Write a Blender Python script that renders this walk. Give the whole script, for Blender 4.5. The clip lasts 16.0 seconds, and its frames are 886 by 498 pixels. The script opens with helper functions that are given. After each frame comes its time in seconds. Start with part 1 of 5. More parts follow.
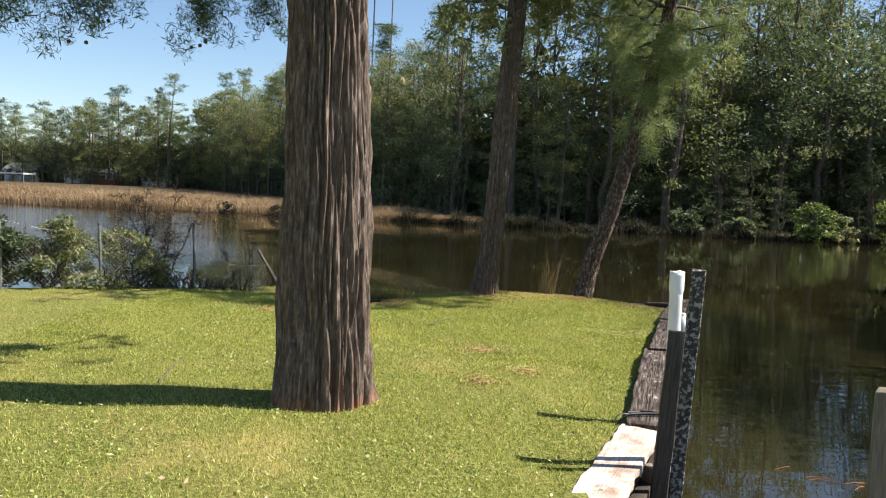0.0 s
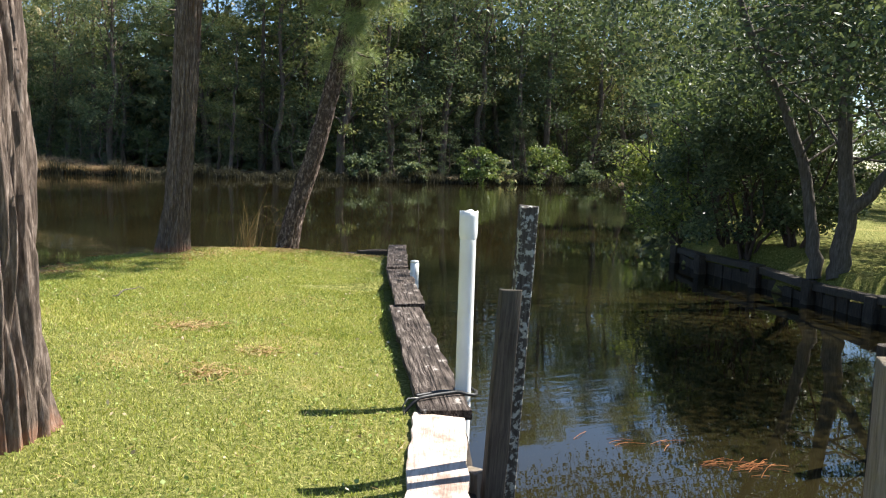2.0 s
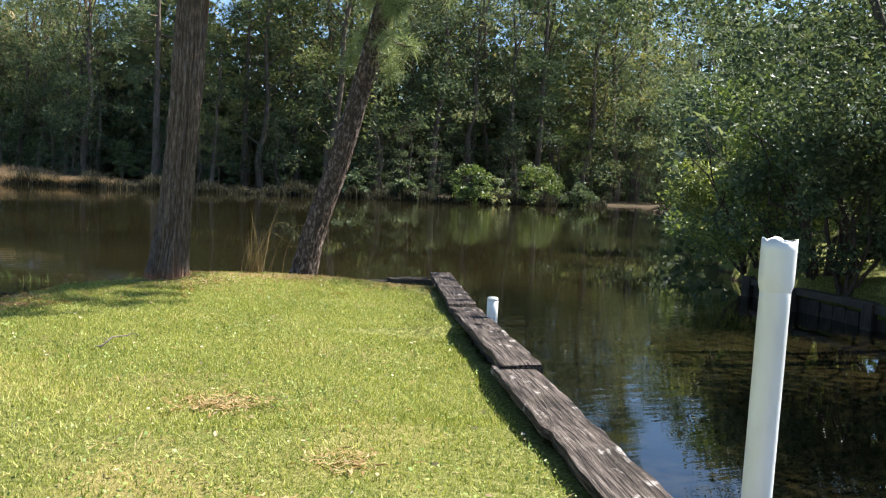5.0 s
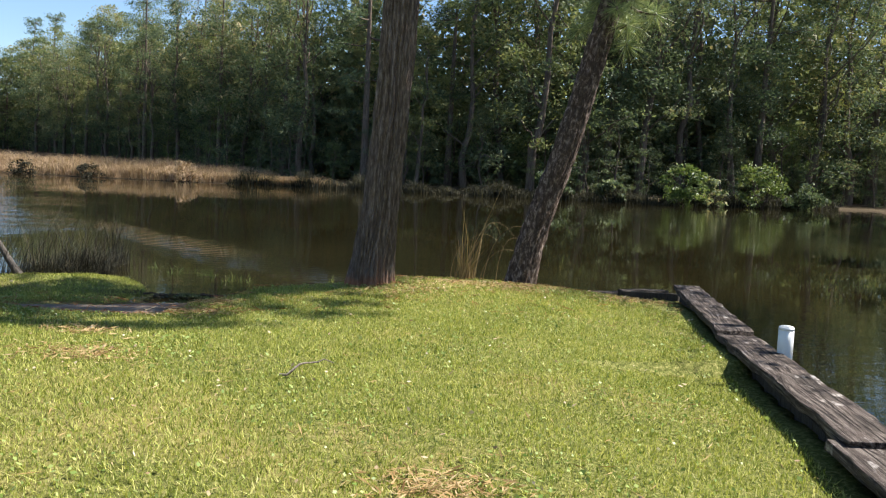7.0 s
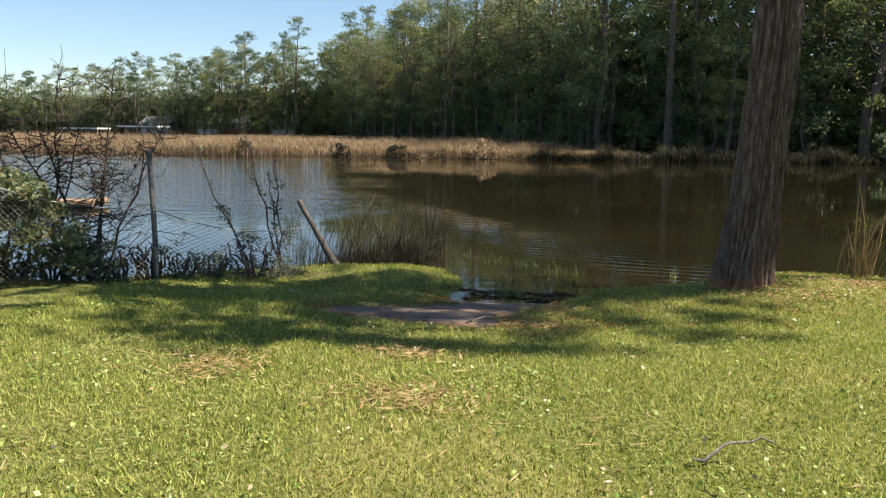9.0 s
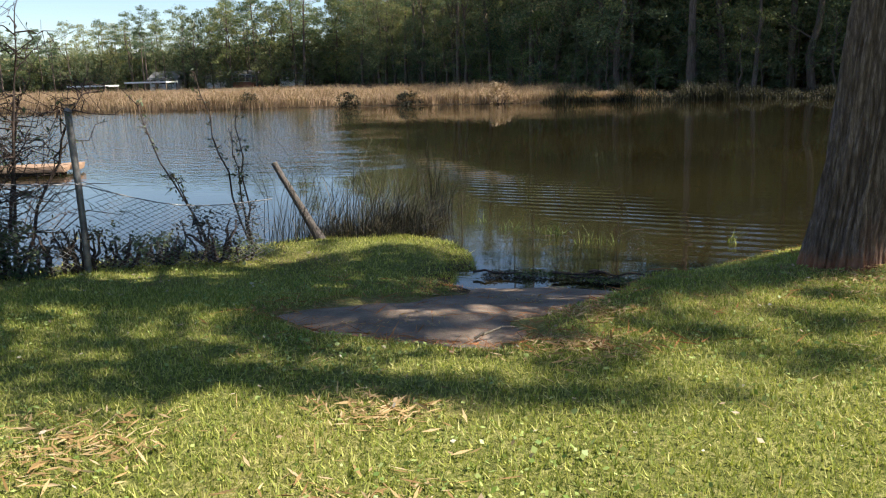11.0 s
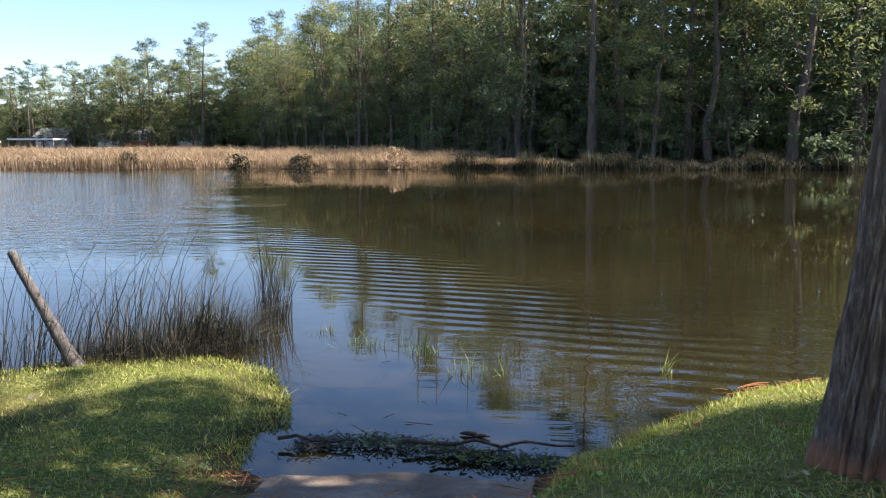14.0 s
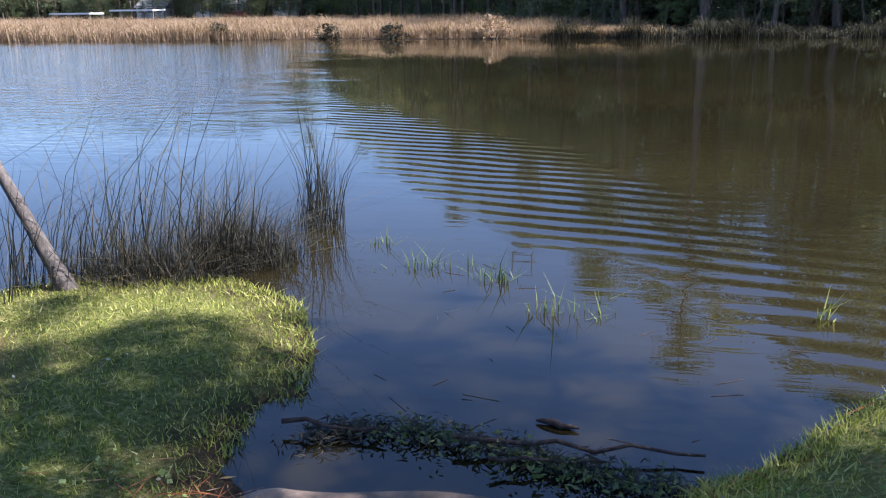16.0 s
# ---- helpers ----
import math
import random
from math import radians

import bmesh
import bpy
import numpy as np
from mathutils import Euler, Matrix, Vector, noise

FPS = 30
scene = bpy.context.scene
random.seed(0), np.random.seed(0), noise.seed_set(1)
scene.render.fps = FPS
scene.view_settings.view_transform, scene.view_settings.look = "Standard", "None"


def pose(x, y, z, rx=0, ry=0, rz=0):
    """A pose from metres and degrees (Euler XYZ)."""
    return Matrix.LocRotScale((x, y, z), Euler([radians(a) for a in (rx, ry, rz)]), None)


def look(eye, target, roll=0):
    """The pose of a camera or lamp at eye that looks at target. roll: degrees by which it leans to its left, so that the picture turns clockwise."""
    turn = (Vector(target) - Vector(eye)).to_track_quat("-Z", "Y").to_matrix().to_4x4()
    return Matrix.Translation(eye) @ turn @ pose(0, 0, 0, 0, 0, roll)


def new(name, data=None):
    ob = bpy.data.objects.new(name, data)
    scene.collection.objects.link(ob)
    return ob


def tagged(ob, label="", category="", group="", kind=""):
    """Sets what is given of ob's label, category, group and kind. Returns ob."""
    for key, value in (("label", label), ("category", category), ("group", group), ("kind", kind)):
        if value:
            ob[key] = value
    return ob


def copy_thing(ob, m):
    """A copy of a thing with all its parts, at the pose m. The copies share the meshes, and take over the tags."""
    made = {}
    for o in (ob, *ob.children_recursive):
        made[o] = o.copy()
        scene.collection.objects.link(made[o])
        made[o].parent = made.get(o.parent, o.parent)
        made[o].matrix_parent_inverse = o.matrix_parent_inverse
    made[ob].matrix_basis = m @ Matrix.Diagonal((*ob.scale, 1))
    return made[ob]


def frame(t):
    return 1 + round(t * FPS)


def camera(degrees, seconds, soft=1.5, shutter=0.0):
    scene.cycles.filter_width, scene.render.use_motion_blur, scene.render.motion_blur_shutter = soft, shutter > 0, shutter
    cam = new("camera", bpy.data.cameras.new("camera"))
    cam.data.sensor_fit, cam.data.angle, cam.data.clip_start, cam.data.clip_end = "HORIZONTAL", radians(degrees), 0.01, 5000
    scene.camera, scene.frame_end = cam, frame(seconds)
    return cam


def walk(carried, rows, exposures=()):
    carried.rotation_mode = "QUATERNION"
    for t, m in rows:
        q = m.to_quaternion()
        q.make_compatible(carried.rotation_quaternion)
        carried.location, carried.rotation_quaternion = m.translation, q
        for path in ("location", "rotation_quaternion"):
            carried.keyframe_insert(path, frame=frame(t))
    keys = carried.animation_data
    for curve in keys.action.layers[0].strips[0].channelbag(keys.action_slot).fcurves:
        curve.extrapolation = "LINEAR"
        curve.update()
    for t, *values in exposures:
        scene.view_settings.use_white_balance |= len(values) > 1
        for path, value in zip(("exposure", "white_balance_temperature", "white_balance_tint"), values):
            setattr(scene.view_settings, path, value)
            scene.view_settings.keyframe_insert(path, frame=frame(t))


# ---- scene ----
cam = camera(56.1, 16.0, soft=1.15)
PATH = [
    (0, (-0.059, -1.498, 2.149), (-0.070, 0.497, 2.014), 2.7),
    (0.5, (-0.101, -1.013, 2.103), (0.203, 0.960, 1.993), 3.0),
    (1, (-0.206, -0.584, 2.079), (0.380, 1.323, 1.935), 1.8),
    (1.5, (-0.282, -0.180, 2.012), (0.413, 1.684, 1.809), 1.9),
    (2, (-0.332, 0.285, 1.961), (0.425, 2.123, 1.737), 2.0),
    (2.5, (-0.391, 0.696, 1.930), (0.434, 2.505, 1.717), 1.9),
    (3, (-0.439, 1.142, 1.925), (0.456, 2.923, 1.763), 2.5),
    (3.5, (-0.479, 1.620, 1.886), (0.428, 3.397, 1.747), 2.5),
    (6, (-0.293, 3.583, 1.721), (0.338, 5.470, 1.520), 3.0),
    (6.5, (-0.240, 4.017, 1.684), (0.265, 5.943, 1.499), 2.7),
    (7, (-0.216, 4.429, 1.652), (0.146, 6.386, 1.457), 3.0),
    (7.5, (-0.303, 4.824, 1.631), (-0.221, 6.806, 1.377), 2.3),
    (8, (-0.425, 5.238, 1.649), (-0.553, 7.214, 1.367), 2.0),
    (8.5, (-0.554, 5.661, 1.634), (-0.836, 7.623, 1.366), 1.9),
    (11, (-0.833, 7.705, 1.571), (-1.200, 9.629, 1.167), -1.5),
    (11.5, (-0.781, 8.130, 1.559), (-1.089, 10.063, 1.148), -0.3),
    (12, (-0.738, 8.495, 1.550), (-1.017, 10.426, 1.109), 0.3),
    (12.5, (-0.718, 8.873, 1.549), (-0.956, 10.814, 1.130), 0.6),
    (13, (-0.737, 9.289, 1.530), (-0.955, 11.244, 1.166), 1.1),
    (13.5, (-0.732, 9.711, 1.515), (-0.880, 11.679, 1.192), 0.1),
    (14, (-0.704, 10.054, 1.518), (-0.848, 12.033, 1.262), -0.1),
    (14.5, (-0.691, 10.429, 1.513), (-0.865, 12.407, 1.274), -0.7),
    (15, (-0.652, 10.766, 1.481), (-0.757, 12.739, 1.173), 0.1),
    (15.5, (-0.649, 11.062, 1.468), (-0.880, 13.006, 1.061), 1.1),
    (16, (-0.722, 11.368, 1.472), (-1.088, 13.255, 0.920), -0.7),
]
walk(cam, [(t, look(e, g, r)) for t, e, g, r in PATH], exposures=[(0, 1.25, 6400, 10), (1, 1.3, 6400, 10), (3, 1.65, 6000, 8), (6.5, 1.45, 6050, 10), (8.5, 1.2, 6400, 10), (11, 1.3, 6300, 12), (13, 1.6, 6300, 16), (14.5, 1.85, 5800, 18), (16, 1.8, 5500, 22)])

# ---- world, sun ----
SUN_EL, SUN_AZ = radians(49.5), radians(3.5)
world = bpy.data.worlds.new("sky")
scene.world = world
world.use_nodes = True
wn = world.node_tree
sky = wn.nodes.new("ShaderNodeTexSky")
sky.sky_type, sky.sun_disc = "NISHITA", False
sky.sun_elevation, sky.sun_rotation = SUN_EL, radians(90) - SUN_AZ
sky.air_density, sky.dust_density, sky.ozone_density = 1.0, 0.1, 3.0
wn.links.new(sky.outputs[0], wn.nodes["Background"].inputs[0])
wn.nodes["Background"].inputs[1].default_value = 0.066
sun = new("sun", bpy.data.lights.new("sun", "SUN"))
sun.data.energy, sun.data.angle, sun.data.color = 5.0, radians(0.5), (1.0, 0.93, 0.82)
sun.matrix_world = look((40 * math.cos(SUN_AZ), 40 * math.sin(SUN_AZ), 40 * math.tan(SUN_EL)), (0, 0, 0))
rng = np.random.default_rng(7)


# ---- materials ----
class Nodes:
    """A small builder of node materials."""

    def __init__(self, name):
        self.mat = bpy.data.materials.new(name)
        self.mat.use_nodes = True
        self.tree = self.mat.node_tree
        self.bsdf = self.tree.nodes["Principled BSDF"]
        self.out = self.tree.nodes["Material Output"]
        self.coord = self.tree.nodes.new("ShaderNodeTexCoord")

    def link(self, a, b):
        self.tree.links.new(a, b)

    def mapped(self, scale):
        m = self.tree.nodes.new("ShaderNodeMapping")
        m.inputs["Scale"].default_value = scale
        self.link(self.coord.outputs["Object"], m.inputs["Vector"])
        return m.outputs[0]

    def noise(self, scale, detail=4.0, rough=0.6, stretch=(1, 1, 1), warp=0.0):
        n = self.tree.nodes.new("ShaderNodeTexNoise")
        n.inputs["Scale"].default_value, n.inputs["Detail"].default_value = scale, detail
        n.inputs["Roughness"].default_value, n.inputs["Distortion"].default_value = rough, warp
        self.link(self.mapped(stretch), n.inputs["Vector"])
        return n.outputs[0]

    def ramp(self, value, stops):
        r = self.tree.nodes.new("ShaderNodeValToRGB")
        el = r.color_ramp.elements
        while len(el) < len(stops):
            el.new(0.5)
        for e, (p, c) in zip(el, stops):
            e.position, e.color = p, (*c, 1)
        self.link(value, r.inputs[0])
        return r.outputs[0]

    def mix(self, fac, a, b, blend="MIX"):
        m = self.tree.nodes.new("ShaderNodeMix")
        m.data_type, m.blend_type = "RGBA", blend
        for socket, v in ((m.inputs[0], fac), (m.inputs[6], a), (m.inputs[7], b)):
            if isinstance(v, (int, float)):
                socket.default_value = v
            elif isinstance(v, tuple):
                socket.default_value = (*v, 1)
            else:
                self.link(v, socket)
        return m.outputs[2]

    def math(self, op, a, b=0.0):
        m = self.tree.nodes.new("ShaderNodeMath")
        m.operation = op
        for socket, v in zip(m.inputs, (a, b)):
            if isinstance(v, (int, float)):
                socket.default_value = v
            else:
                self.link(v, socket)
        return m.outputs[0]

    def bump(self, height, strength, distance):
        b = self.tree.nodes.new("ShaderNodeBump")
        b.inputs["Strength"].default_value, b.inputs["Distance"].default_value = strength, distance
        self.link(height, b.inputs["Height"])
        self.link(b.outputs[0], self.bsdf.inputs["Normal"])

    def island(self):
        return self.tree.nodes.new("ShaderNodeNewGeometry").outputs["Random Per Island"]

    def chance(self):
        return self.tree.nodes.new("ShaderNodeObjectInfo").outputs["Random"]

    def done(self, colour, rough=0.8, spec=0.3):
        if isinstance(colour, tuple):
            self.bsdf.inputs["Base Color"].default_value = (*colour, 1)
        else:
            self.link(colour, self.bsdf.inputs["Base Color"])
        if isinstance(rough, (int, float)):
            self.bsdf.inputs["Roughness"].default_value = rough
        else:
            self.link(rough, self.bsdf.inputs["Roughness"])
        self.bsdf.inputs["Specular IOR Level"].default_value = spec
        return self.mat


def leaf_material(name, stops, rough=0.55, through_light=0.35, spec=0.35, by_object=0.3, patchy=0.0):
    """Foliage: the colour varies from leaf to leaf and from plant to plant; light shines through."""
    n = Nodes(name)
    v = n.math("ADD", n.math("MULTIPLY", n.island(), 1 - by_object), n.math("MULTIPLY", n.chance(), by_object))
    if patchy:
        wide = n.math("ADD", n.math("MULTIPLY", n.noise(0.9, 5, 0.65), 1.5), -0.32)
        v = n.math("ADD", n.math("MULTIPLY", v, 1 - patchy), n.math("MULTIPLY", wide, patchy))
    col = n.ramp(v, stops)
    n.done(col, rough, spec)
    tr = n.tree.nodes.new("ShaderNodeBsdfTranslucent")
    n.link(n.mix(1.0, col, (1.0, 1.0, 0.68), "MULTIPLY"), tr.inputs[0])
    mx = n.tree.nodes.new("ShaderNodeMixShader")
    mx.inputs[0].default_value = through_light
    n.link(n.bsdf.outputs[0], mx.inputs[1])
    n.link(tr.outputs[0], mx.inputs[2])
    n.link(mx.outputs[0], n.out.inputs[0])
    return n.mat


def wood_material(name, dark, light, stain, along=(14, 14, 0.9), rough=0.85, amount=0.5):
    """Weathered timber: long grain, checks and blotches."""
    n = Nodes(name)
    grain = n.noise(6, 6, 0.65, along, 0.4)
    col = n.ramp(grain, [(0.3, dark), (0.62, light)])
    blot = n.ramp(n.noise(3.2, 5, 0.7), [(0.45, (0, 0, 0)), (0.62, (1, 1, 1))])
    col = n.mix(n.math("MULTIPLY", blot, amount), col, stain)
    n.bump(grain, 0.7, 0.012)
    return n.done(col, rough, 0.2)


def bark_material(name, dark, mid, light, red, stretch=(9, 9, 1.1), foot=False):
    n = Nodes(name)
    fib = n.noise(5, 7, 0.7, stretch, 0.3)
    col = n.ramp(fib, [(0.25, dark), (0.5, mid), (0.75, light)])
    patch = n.ramp(n.noise(1.6, 4, 0.6, (1, 1, 0.5)), [(0.58, (0, 0, 0)), (0.7, (1, 1, 1))])
    col = n.mix(n.math("MULTIPLY", patch, 0.55), col, red)
    if foot:
        sep = n.tree.nodes.new("ShaderNodeSeparateXYZ")
        n.link(n.coord.outputs["Object"], sep.inputs[0])
        low = n.ramp(n.math("ADD", sep.outputs[2], n.math("MULTIPLY", n.noise(7, 4), 0.3)), [(0.14, (1, 1, 1)), (0.3, (0, 0, 0))])
        col = n.mix(n.math("MULTIPLY", low, 0.7), col, (0.42, 0.17, 0.08))
    n.bump(fib, 0.8, 0.015)
    return n.done(col, 0.92, 0.15)


# lawn soil and turf between the blades
n = Nodes("turf")
fine = n.noise(38, 5, 0.7)
wide = n.noise(0.8, 4, 0.6)
col = n.ramp(fine, [(0.28, (0.045, 0.055, 0.012)), (0.5, (0.155, 0.165, 0.038)), (0.72, (0.4, 0.355, 0.14))])
col = n.mix(n.ramp(wide, [(0.52, (0, 0, 0)), (0.72, (0.6, 0.6, 0.6))]), col, (0.38, 0.29, 0.11))
geo = n.tree.nodes.new("ShaderNodeNewGeometry")
sep = n.tree.nodes.new("ShaderNodeSeparateXYZ")
n.link(geo.outputs["Position"], sep.inputs[0])
litter = n.math("GREATER_THAN", sep.outputs[1], 45.0)
col = n.mix(litter, col, n.ramp(fine, [(0.3, (0.035, 0.026, 0.015)), (0.7, (0.11, 0.08, 0.045))]))
mud = n.ramp(n.math("ADD", sep.outputs[2], n.math("MULTIPLY", n.noise(5, 4), 0.12)), [(0.15, (1, 1, 1)), (0.215, (0, 0, 0))])
col = n.mix(mud, col, (0.055, 0.038, 0.022))
n.bump(fine, 1.0, 0.03)
TURF = n.done(col, 0.95, 0.1)

# still, tea-coloured water with wind ripples
n = Nodes("pond_water")
ripple = n.noise(1.0, 3, 0.5, (1.0, 5.5, 1.0), 0.6)
calm = n.ramp(n.noise(0.09, 2, 0.5), [(0.45, (0.05, 0.05, 0.05)), (0.6, (1, 1, 1))])
small = n.noise(7, 2, 0.5, (0.6, 1.6, 1))
on_pond = n.tree.nodes.new("ShaderNodeSeparateXYZ")
n.link(n.coord.outputs["Object"], on_pond.inputs[0])
px_, py_ = on_pond.outputs[0], on_pond.outputs[1]


def between(v, lo, hi):
    r = n.tree.nodes.new("ShaderNodeMapRange")
    r.interpolation_type = "SMOOTHSTEP"
    r.inputs["From Min"].default_value, r.inputs["From Max"].default_value = lo, hi
    n.link(v, r.inputs["Value"])
    return r.outputs[0]


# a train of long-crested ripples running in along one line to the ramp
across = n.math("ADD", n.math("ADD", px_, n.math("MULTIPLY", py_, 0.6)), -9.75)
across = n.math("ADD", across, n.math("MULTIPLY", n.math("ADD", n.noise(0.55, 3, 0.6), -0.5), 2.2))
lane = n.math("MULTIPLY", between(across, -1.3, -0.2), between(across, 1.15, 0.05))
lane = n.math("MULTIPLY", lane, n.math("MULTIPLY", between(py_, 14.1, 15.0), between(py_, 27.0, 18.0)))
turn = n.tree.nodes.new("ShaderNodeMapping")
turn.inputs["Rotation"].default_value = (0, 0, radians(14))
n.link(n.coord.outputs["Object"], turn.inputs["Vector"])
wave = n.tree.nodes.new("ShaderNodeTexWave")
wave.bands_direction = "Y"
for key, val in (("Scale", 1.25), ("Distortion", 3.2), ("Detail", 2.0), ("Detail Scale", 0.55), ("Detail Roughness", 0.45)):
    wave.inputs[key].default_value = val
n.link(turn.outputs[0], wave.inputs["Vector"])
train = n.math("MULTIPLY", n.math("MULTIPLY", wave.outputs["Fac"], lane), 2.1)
# a breeze that ruffles the open water towards the far marsh
open_ = n.math("ADD", n.math("ADD", px_, n.math("MULTIPLY", py_, 0.3)), n.math("MULTIPLY", n.math("ADD", n.noise(0.16, 4, 0.65, (1, 2.2, 1)), -0.5), 9.0))
breeze = n.math("MULTIPLY", between(open_, 2.6, -0.6), between(py_, 17.0, 26.0))
ruffle = n.math("MULTIPLY", n.math("MULTIPLY", n.noise(2.6, 3, 0.6, (0.7, 1.6, 1)), breeze), 11.0)
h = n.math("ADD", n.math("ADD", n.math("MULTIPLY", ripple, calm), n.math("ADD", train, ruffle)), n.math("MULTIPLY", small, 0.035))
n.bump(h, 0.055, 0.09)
murk = n.ramp(n.noise(0.25, 4, 0.6), [(0.35, (0.011, 0.0092, 0.004)), (0.7, (0.02, 0.016, 0.006))])
WATER = n.done(murk, 0.012, 1.0)
WATER.node_tree.nodes["Principled BSDF"].inputs["IOR"].default_value = 1.333

GRASS = leaf_material("grass_blades", [(0.0, (0.055, 0.085, 0.014)), (0.35, (0.24, 0.285, 0.05)), (0.65, (0.47, 0.465, 0.12)), (1.0, (0.76, 0.68, 0.36))], 0.6, 0.4, 0.2, 0.0, 0.36)
CLOVER = leaf_material("clover", [(0.0, (0.14, 0.22, 0.035)), (1.0, (0.42, 0.48, 0.15))], 0.45, 0.3, 0.35, 0.0)
STRAW = leaf_material("dry_straw", [(0.0, (0.22, 0.13, 0.05)), (0.6, (0.38, 0.26, 0.11)), (1.0, (0.48, 0.36, 0.2))], 0.8, 0.2, 0.15, 0.0)
DRY_LEAF = leaf_material("dry_leaves", [(0.0, (0.3, 0.2, 0.1)), (0.6, (0.48, 0.38, 0.24)), (1.0, (0.62, 0.55, 0.42))], 0.6, 0.2, 0.3, 0.0)
NEEDLE_LITTER = leaf_material("pine_straw", [(0.0, (0.25, 0.09, 0.03)), (1.0, (0.45, 0.2, 0.08))], 0.8, 0.15, 0.15, 0.0)
PINE_LEAF = leaf_material("pine_needles", [(0.0, (0.04, 0.07, 0.045)), (0.55, (0.115, 0.16, 0.085)), (1.0, (0.29, 0.31, 0.14))], 0.58, 0.42, 0.28, 0.4)
NEAR_NEEDLE = leaf_material("near_pine_needles", [(0.0, (0.11, 0.155, 0.07)), (0.6, (0.27, 0.33, 0.14)), (1.0, (0.5, 0.52, 0.25))], 0.4, 0.4, 0.45, 0.0)
HARD_LEAF = leaf_material("hardwood_leaves", [(0.0, (0.022, 0.036, 0.024)), (0.45, (0.095, 0.13, 0.07)), (0.82, (0.25, 0.275, 0.135)), (1.0, (0.38, 0.3, 0.17))], 0.62, 0.42, 0.25, 0.42)
CYPRESS_LEAF = leaf_material("cypress_leaves", [(0.0, (0.1, 0.135, 0.05)), (0.6, (0.23, 0.25, 0.095)), (1.0, (0.4, 0.31, 0.15))], 0.6, 0.42, 0.25)
OAK_LEAF = leaf_material("oak_leaves", [(0.0, (0.035, 0.053, 0.03)), (0.6, (0.1, 0.135, 0.068)), (1.0, (0.21, 0.235, 0.115))], 0.5, 0.4, 0.32, 0.1)
SHRUB_LEAF = leaf_material("shrub_leaves", [(0.0, (0.055, 0.085, 0.025)), (0.6, (0.13, 0.18, 0.05)), (1.0, (0.27, 0.29, 0.10))], 0.5, 0.4, 0.35, 0.25)
# yellow-green, lighter than SHRUB_LEAF: the sunlit look is put into the colour
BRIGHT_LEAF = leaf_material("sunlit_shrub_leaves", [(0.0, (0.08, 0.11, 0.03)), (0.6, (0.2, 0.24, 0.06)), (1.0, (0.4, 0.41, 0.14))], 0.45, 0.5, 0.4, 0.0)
MARSH = leaf_material("marsh_grass", [(0.0, (0.13, 0.085, 0.055)), (0.35, (0.27, 0.185, 0.12)), (0.7, (0.39, 0.285, 0.18)), (1.0, (0.33, 0.31, 0.13))], 0.85, 0.3, 0.1, 0.0, 0.45)
RUSH = leaf_material("rushes", [(0.0, (0.014, 0.015, 0.012)), (0.6, (0.032, 0.032, 0.02)), (1.0, (0.1, 0.08, 0.042))], 0.7, 0.06, 0.2, 0.0)
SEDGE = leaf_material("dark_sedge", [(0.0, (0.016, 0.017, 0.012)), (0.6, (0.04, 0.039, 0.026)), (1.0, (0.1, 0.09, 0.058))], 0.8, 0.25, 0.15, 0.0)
DRY_REED = leaf_material("dry_reed", [(0.0, (0.1, 0.065, 0.032)), (1.0, (0.27, 0.2, 0.1))], 0.8, 0.25, 0.15, 0.0)

CYPRESS_BARK = bark_material("cypress_bark", (0.018, 0.013, 0.01), (0.13, 0.097, 0.078), (0.36, 0.29, 0.245), (0.22, 0.105, 0.062), (9, 9, 1.6), True)
PINE_BARK = bark_material("pine_bark", (0.016, 0.012, 0.01), (0.085, 0.06, 0.048), (0.5, 0.39, 0.33), (0.17, 0.085, 0.055), (5, 5, 2.6))
FAR_BARK = bark_material("far_bark", (0.04, 0.03, 0.022), (0.12, 0.09, 0.07), (0.25, 0.2, 0.16), (0.16, 0.1, 0.07), (3, 3, 0.5))
TWIG = bark_material("twig_bark", (0.025, 0.018, 0.014), (0.07, 0.05, 0.04), (0.15, 0.115, 0.09), (0.1, 0.06, 0.04))
OAK_BARK = bark_material("oak_bark", (0.03, 0.026, 0.022), (0.1, 0.085, 0.072), (0.2, 0.175, 0.15), (0.1, 0.1, 0.07))
n = Nodes("weathered_dark_timber")
grain = n.noise(6, 7, 0.7, (13, 0.4, 13), 0.12)
crack = n.ramp(n.noise(9, 4, 0.55, (8, 0.28, 8), 0.1), [(0.38, (1, 1, 1)), (0.45, (0, 0, 0))])
col = n.ramp(grain, [(0.34, (0.022, 0.016, 0.012)), (0.5, (0.085, 0.064, 0.053)), (0.68, (0.27, 0.225, 0.19))])
rot = n.ramp(n.noise(2.3, 6, 0.72, (1.4, 0.8, 1)), [(0.46, (0, 0, 0)), (0.6, (0.8, 0.8, 0.8))])
col = n.mix(rot, col, (0.03, 0.022, 0.017))
worn = n.ramp(n.noise(6.5, 5, 0.65, (1.6, 0.8, 1)), [(0.6, (0, 0, 0)), (0.68, (0.75, 0.75, 0.75))])
col = n.mix(worn, col, (0.5, 0.45, 0.41))
col = n.mix(n.math("MULTIPLY", crack, 0.85), col, (0.012, 0.009, 0.007))
n.bump(n.math("ADD", grain, n.math("MULTIPLY", crack, -0.7)), 1.0, 0.014)
DARK_WOOD = n.done(col, 0.85, 0.2)
PALE_WOOD = wood_material("bleached_timber", (0.42, 0.33, 0.28), (0.66, 0.56, 0.49), (0.2, 0.115, 0.075), (9, 0.8, 9), amount=0.75)
POST_WOOD = wood_material("grey_post_timber", (0.09, 0.072, 0.058), (0.26, 0.215, 0.175), (0.16, 0.14, 0.08))
